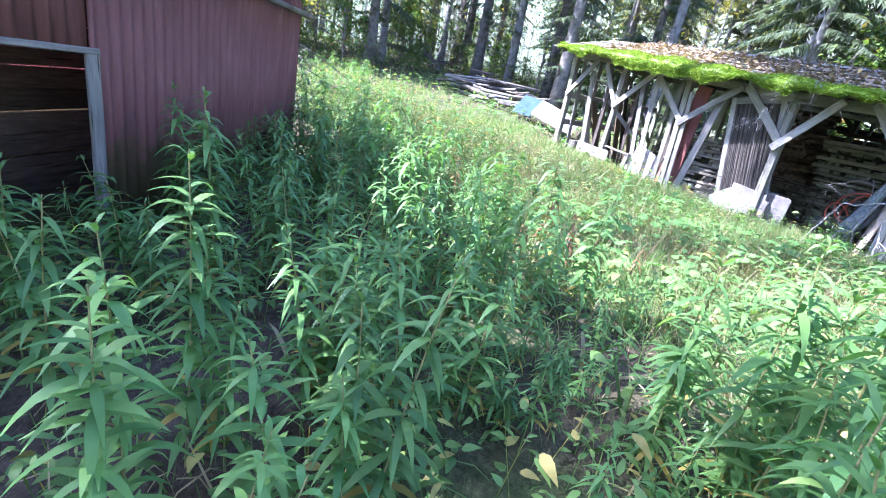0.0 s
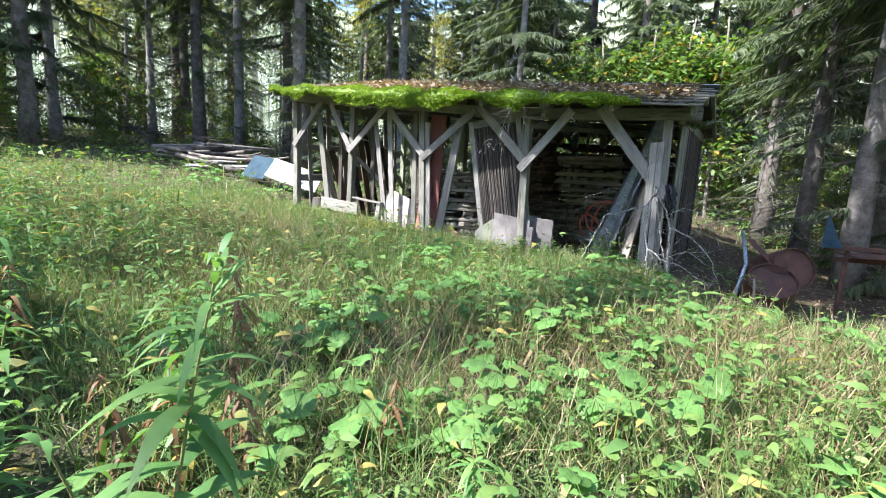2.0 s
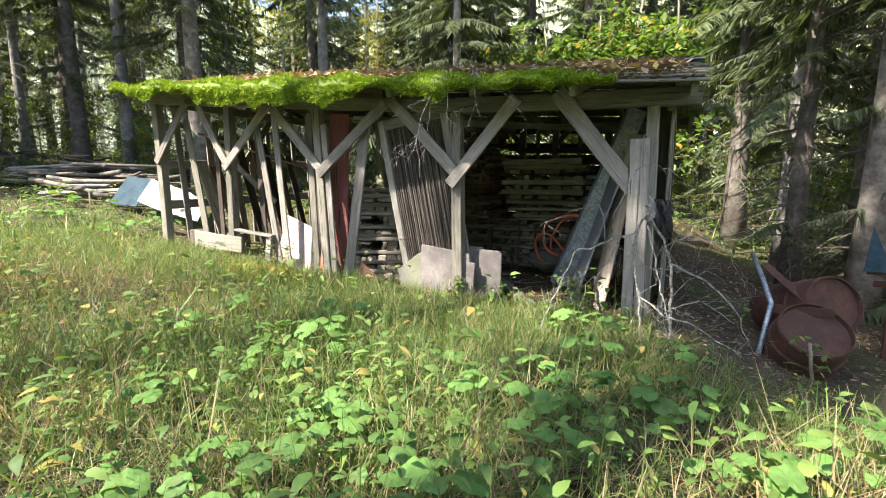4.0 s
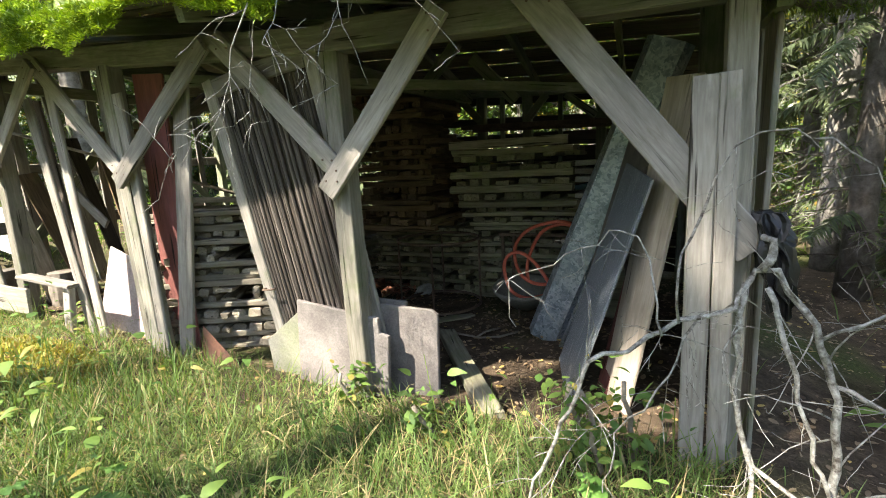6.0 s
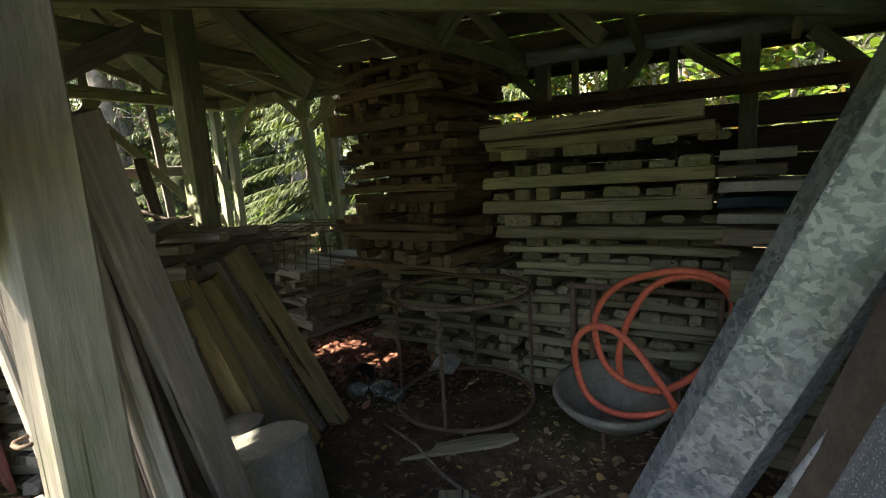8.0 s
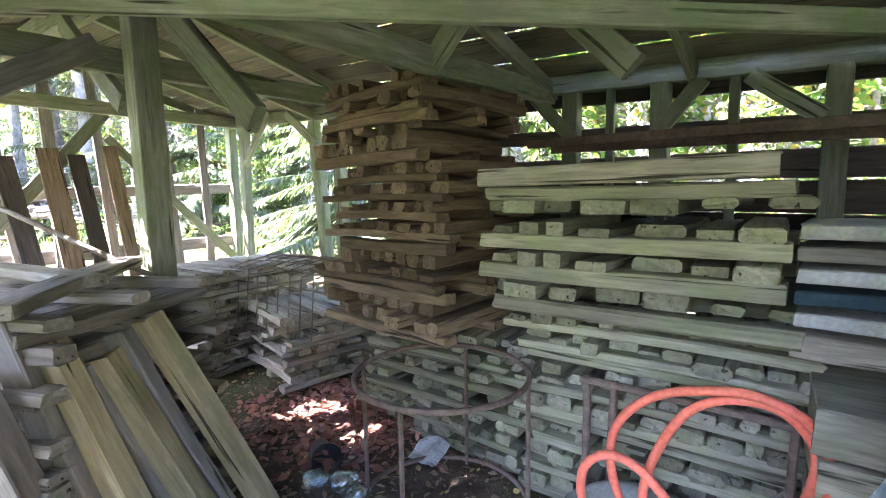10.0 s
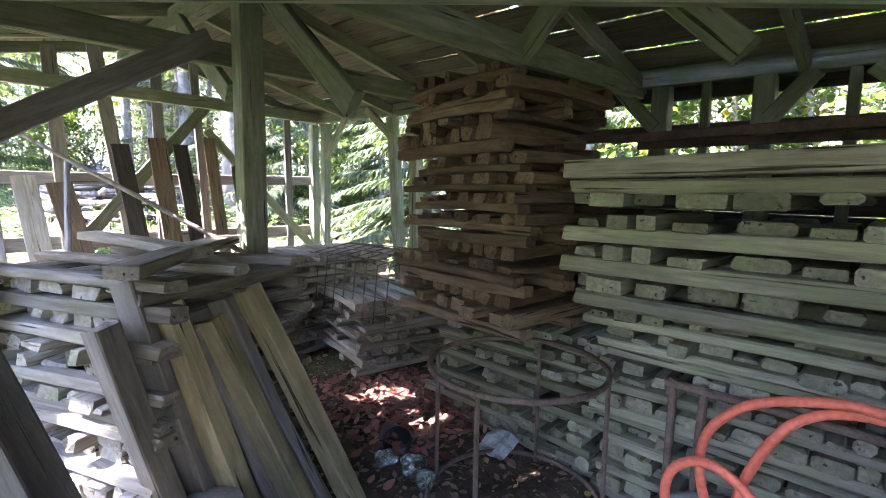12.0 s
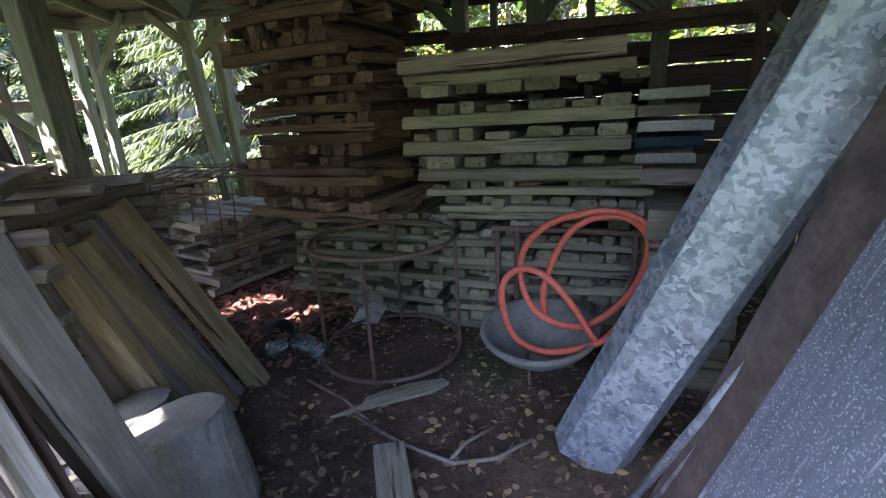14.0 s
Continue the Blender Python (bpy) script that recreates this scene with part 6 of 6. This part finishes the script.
def make_weed(seed, h, withered=False):
    rng = np.random.default_rng(seed)
    T = thing("willowherb", Matrix.Identity(4), "withered rust-brown willowherb stalk in the meadow" if withered else "tall green willowherb with long narrow leaves", "weed", "tall weeds in the meadow")
    lean = rng.normal(size=2) * 0.10
    pts = [(lean[0] * s * s * h, lean[1] * s * s * h, s * h) for s in np.linspace(0, 1, 6)]
    part("stem", tube_bm(pts, [0.006 - 0.004 * s for s in np.linspace(0, 1, 6)], 5), M_TWIG if withered else M_WEEDSTEM, T)
    n = int(h * 60)
    s = np.sort(rng.uniform(0.12, 1.0, n)) ** 0.85
    a = np.arange(n) * 2.4 + rng.normal(size=n) * 0.3
    p = np.stack([lean[0] * s * s * h, lean[1] * s * s * h, s * h], axis=1)
    tilt = np.where(s > 0.93, 1.6, rng.uniform(0.1, 0.8, n)) * (0.3 if withered else 1)
    w = np.stack([np.cos(a), np.sin(a), tilt], axis=1)
    ln = (0.185 - 0.10 * np.clip((s - 0.75) / 0.25, 0, 1)) * rng.uniform(0.7, 1.25, n) * (0.7 if withered else 1)
    v, q = blades(p, w, ln, ln * rng.uniform(0.14, 0.20, n), rng.uniform(0.35, 1.0, n) + (0.8 if withered else 0), (0.35, 0.9, 1.0, 0.8, 0.45, 0.06), side=np.stack([-np.sin(a), np.cos(a), 0 * a], axis=1), fold=0.16)
    tagged(link("foliage", quad_mesh("foliage", v, q, True), M_DRYWEED if withered else M_WEED, T), kind="stuff")
    return T


def plant_weeds():
    rnd = random.Random(5)
    kinds = [make_weed(40 + i, 0.75 + 0.1 * i) for i in range(6)]
    brown = [make_weed(60, 0.75, True), make_weed(61, 0.6, True)]
    used = set()
    path = [(3.92, -8.56), (3.17, -7.57), (2.73, -6.46), (2.5, -5.8), (1.9, -3.5), (1.2, -1.1)]

    def put(src, x, y, s):
        m = Matrix.Translation((x, y, gz(x, y) - 0.02)) @ Matrix.Rotation(rnd.uniform(0, 6.28), 4, "Z") @ Matrix.Rotation(rnd.uniform(-0.12, 0.12), 4, "X")
        if src.name not in used:
            used.add(src.name)
            src.matrix_basis = m
            ob = src
        else:
            ob = copy_thing(src, m)
        ob.scale = (s,) * 3

    def clear(x, y):
        """Metres from the trodden line."""
        best = 9.0
        for (ax, ay), (bx, by) in zip(path, path[1:]):
            t = max(0, min(1, ((x - ax) * (bx - ax) + (y - ay) * (by - ay)) / ((bx - ax) ** 2 + (by - ay) ** 2)))
            best = min(best, math.hypot(x - ax - t * (bx - ax), y - ay - t * (by - ay)))
        return best

    n = 0
    while n < 300:
        x, y = rnd.uniform(-2.6, 5.6), rnd.uniform(-9.8, -3.6)
        dens = min(1.0, max(0.0, (-5.1 - y) / 1.4))
        if x > 3.4:
            dens = min(1.0, max(0.0, (-4.2 - y) / 1.6))
        if y < -8.1:
            dens *= 0.5
        if rnd.random() > dens or clear(x, y) < 0.42 or float(open_ground(np.array([x]), np.array([y]))[0]) < 0.5:
            continue
        put(rnd.choice(kinds), x, y, rnd.uniform(0.72, 1.12))
        n += 1
    # low young plants where the grass was trodden
    n = 0
    while n < 70:
        x, y = rnd.uniform(1.4, 4.6), rnd.uniform(-9.2, -5.2)
        if 0.12 < clear(x, y) < 0.6:
            put(rnd.choice(kinds), x, y, rnd.uniform(0.35, 0.58))
            n += 1
    # the thicker stand farther off, too dense to tell apart
    rng = np.random.default_rng(8)
    sets = []
    for _ in range(260):
        x, y = rng.uniform(-9.0, -1.5), rng.uniform(-8.5, -3.8)
        if float(open_ground(np.array([x]), np.array([y]))[0]) < 0.5:
            continue
        h, n2 = rng.uniform(0.5, 0.95), 34
        s = rng.uniform(0.15, 1, n2)
        a = rng.uniform(0, 6.28, n2)
        p = np.stack([x + 0 * s, y + 0 * s, gz(x, y) + s * h], axis=1)
        ln = rng.uniform(0.09, 0.18, n2)
        sets.append(blades(p, np.stack([np.cos(a), np.sin(a), rng.uniform(0.1, 0.8, n2)], axis=1), ln, ln * 0.17, 0.6, (0.4, 1.0, 0.8, 0.1)))
        sets.append(blades(np.array([[x, y, gz(x, y)]]), np.array([[0, 0, 1.0]]), h, 0.008, 0.0, (1, 0.8, 0.5), side=np.array([[1.0, 0.3, 0]])))
    v, q = joined(sets)
    tagged(link("weed_stand", quad_mesh("weed_stand", v, q), M_WEED, None), "dense stand of green willowherb in the clearing", "weeds", kind="stuff")
    for x, y, s in ((3.05, -6.62, 1.02), (3.12, -6.78, 0.92), (3.0, -6.35, 0.85), (3.30, -6.62, 1.02), (3.42, -6.45, 0.95), (3.62, -6.75, 1.2), (3.95, -7.1, 1.1), (2.55, -7.75, 0.85), (2.35, -7.3, 0.8), (2.1, -7.7, 0.9), (3.0, -8.7, 0.9), (4.4, -7.6, 1.1), (3.75, -6.2, 1.0), (2.0, -6.9, 0.8), (2.35, -8.5, 1.0)):
        put(rnd.choice(kinds[3:]), x, y, s)
    for x, y, s in ((1.05, -5.6, 1.0), (0.9, -5.7, 0.9), (0.3, -4.8, 0.9), (1.6, -5.0, 0.7), (-0.6, -5.6, 0.9), (1.2, -5.4, 0.8)):
        put(rnd.choice(brown), x, y, s)


plant_weeds()


def make_coltsfoot(seed):
    rng = random.Random(seed)
    T = thing("coltsfoot", Matrix.Identity(4), "coltsfoot with broad round bright green leaves", "plant", "coltsfoot in the grass")
    for i in range(rng.randint(4, 7)):
        a, reach, z = rng.uniform(0, 6.28), rng.uniform(0.05, 0.24), rng.uniform(0.14, 0.28)
        r = rng.uniform(0.035, 0.085)
        x, y = reach * math.cos(a), reach * math.sin(a)
        bm = bmesh.new()
        n = 22
        c = bm.verts.new((0, 0, -0.012))
        mid, rim = [], []
        for k in range(n):
            t = 2 * math.pi * k / n
            notch = 0.45 if k == 0 else (0.85 if k in (1, n - 1) else 1.0)
            rr = r * notch * (1 + 0.05 * math.sin(7 * t) + rng.uniform(-0.03, 0.03))
            mid.append(bm.verts.new((0.55 * rr * math.cos(t), 0.55 * rr * math.sin(t), 0.004 * math.sin(5 * t))))
            rim.append(bm.verts.new((rr * math.cos(t), rr * math.sin(t), rng.uniform(-0.014, 0.006) - 0.1 * r)))
        for k in range(n):
            bm.faces.new((c, mid[k], mid[(k + 1) % n]))
            bm.faces.new((mid[k], rim[k], rim[(k + 1) % n], mid[(k + 1) % n]))
        m = Matrix.Translation((x, y, z)) @ Matrix.Rotation(a, 4, "Z") @ Matrix.Rotation(rng.uniform(0.0, 0.5), 4, "Y")
        lf = part("leaf", bm, M_COLT, T, m, smooth=True)
        part("stalk", tube_bm([(0, 0, 0), (x * 0.5, y * 0.5, z * 0.7), (x, y, z - 0.012)], 0.003, 5), M_WEEDSTEM, lf)
    return T


def plant_coltsfoot():
    rnd = random.Random(77)
    kinds = [make_coltsfoot(i) for i in range(5)]
    used = set()
    n = 0
    while n < 120:
        x, y = rnd.gauss(1.6, 1.5), rnd.uniform(-5.4, -0.7)
        if n > 104:
            x, y = rnd.uniform(-9, -5.5), rnd.uniform(-1.5, 1.0)
        if rnd.random() > (0.4 if y > -1.4 else 1.0):
            continue
        src = rnd.choice(kinds)
        m = Matrix.Translation((x, y, gz(x, y))) @ Matrix.Rotation(rnd.uniform(0, 6.28), 4, "Z")
        if src.name not in used:
            used.add(src.name)
            src.matrix_basis = m
        else:
            copy_thing(src, m)
        n += 1


plant_coltsfoot()


def plant_saplings():
    for seed, x, y, h in ((71, 1.38, -0.30, 0.42), (72, 1.52, -0.14, 0.40), (73, 0.06, -0.12, 0.22), (74, 0.62, -0.30, 0.22), (76, 1.30, -0.15, 0.36), (75, 3.0, -0.6, 0.5)):
        T = make_leafy(seed, h, 0.004, M_HERB, M_TWIG, 45, "sapling", "small leafy green sapling by the shed front", "sapling", "saplings by the shed", 0.55)
        T.matrix_basis = Matrix.Translation((x, y, gz(x, y)))


plant_saplings()


def make_litter():
    rng = np.random.default_rng(91)
    sets = []
    for n, box in ((9000, (-5.0, 2.0, 0.1, 3.5)), (5000, (1.9, 6.0, -1.4, 5.5)), (1500, (-4, 3, -3, 0.1))):
        x, y = rng.uniform(box[0], box[1], n), rng.uniform(box[2], box[3], n)
        p = np.stack([x, y, ground_z(x, y) + rng.uniform(0.004, 0.022, n)], axis=1)
        w = rng.normal(size=(n, 3)) * np.array([1, 1, 0.22])
        ln = rng.uniform(0.015, 0.055, n)
        sets.append(blades(p, w, ln, ln * rng.uniform(0.25, 0.8, n), 0.1, (0.4, 1.0, 0.8, 0.1), side=np.cross(unit(w), np.array([0, 0, 1.0]) + 0.25 * rng.normal(size=(n, 3)))))
    # leaves lying on the roof
    n = 9000
    x, y = rng.uniform(-4.2, 2.1, n), rng.uniform(-0.25, 3.3, n)
    p = np.array([(a, b, roof_z(a, b) + 0.05 + c) for a, b, c in zip(x.tolist(), y.tolist(), rng.uniform(0.02, 0.06, n).tolist())])
    w = rng.normal(size=(n, 3)) * np.array([1, 1, 0.3])
    ln = rng.uniform(0.03, 0.09, n)
    rv, rq = blades(p, w, ln, ln * rng.uniform(0.4, 0.9, n), 0.1, (0.4, 1.0, 0.8, 0.1), side=np.cross(unit(w), np.array([0, 0, 1.0]) + 0.3 * rng.normal(size=(n, 3))))
    tagged(link("roof_litter", quad_mesh("roof_litter", rv, rq), M_LITTER, None), "brown fallen leaves lying on the roof planks", "leaf litter", kind="stuff")
    v, q = joined(sets)
    tagged(link("leaf_litter", quad_mesh("leaf_litter", v, q), M_LITTER, None), "fallen leaves and bark chips on dark soil", "leaf litter", kind="stuff")
    n = 1600
    x, y = rng.normal(size=n) * 0.34 - 1.5, rng.normal(size=n) * 0.28 + 2.3
    p = np.stack([x, y, ground_z(x, y) + 0.01 + rng.uniform(0, 0.05, n) * np.exp(-((x + 1.5) ** 2 + (y - 2.3) ** 2) / 0.2)], axis=1)
    w = rng.normal(size=(n, 3)) * np.array([1, 1, 0.3])
    ln = rng.uniform(0.03, 0.08, n)
    v, q = blades(p, w, ln, ln * 0.6, 0.1, (0.5, 1.0, 0.8, 0.2))
    tagged(link("bark_chips", quad_mesh("bark_chips", v, q), M_REDLITTER, None), "reddish bark chips heaped on the shed floor", "bark chips", kind="stuff")


make_litter()
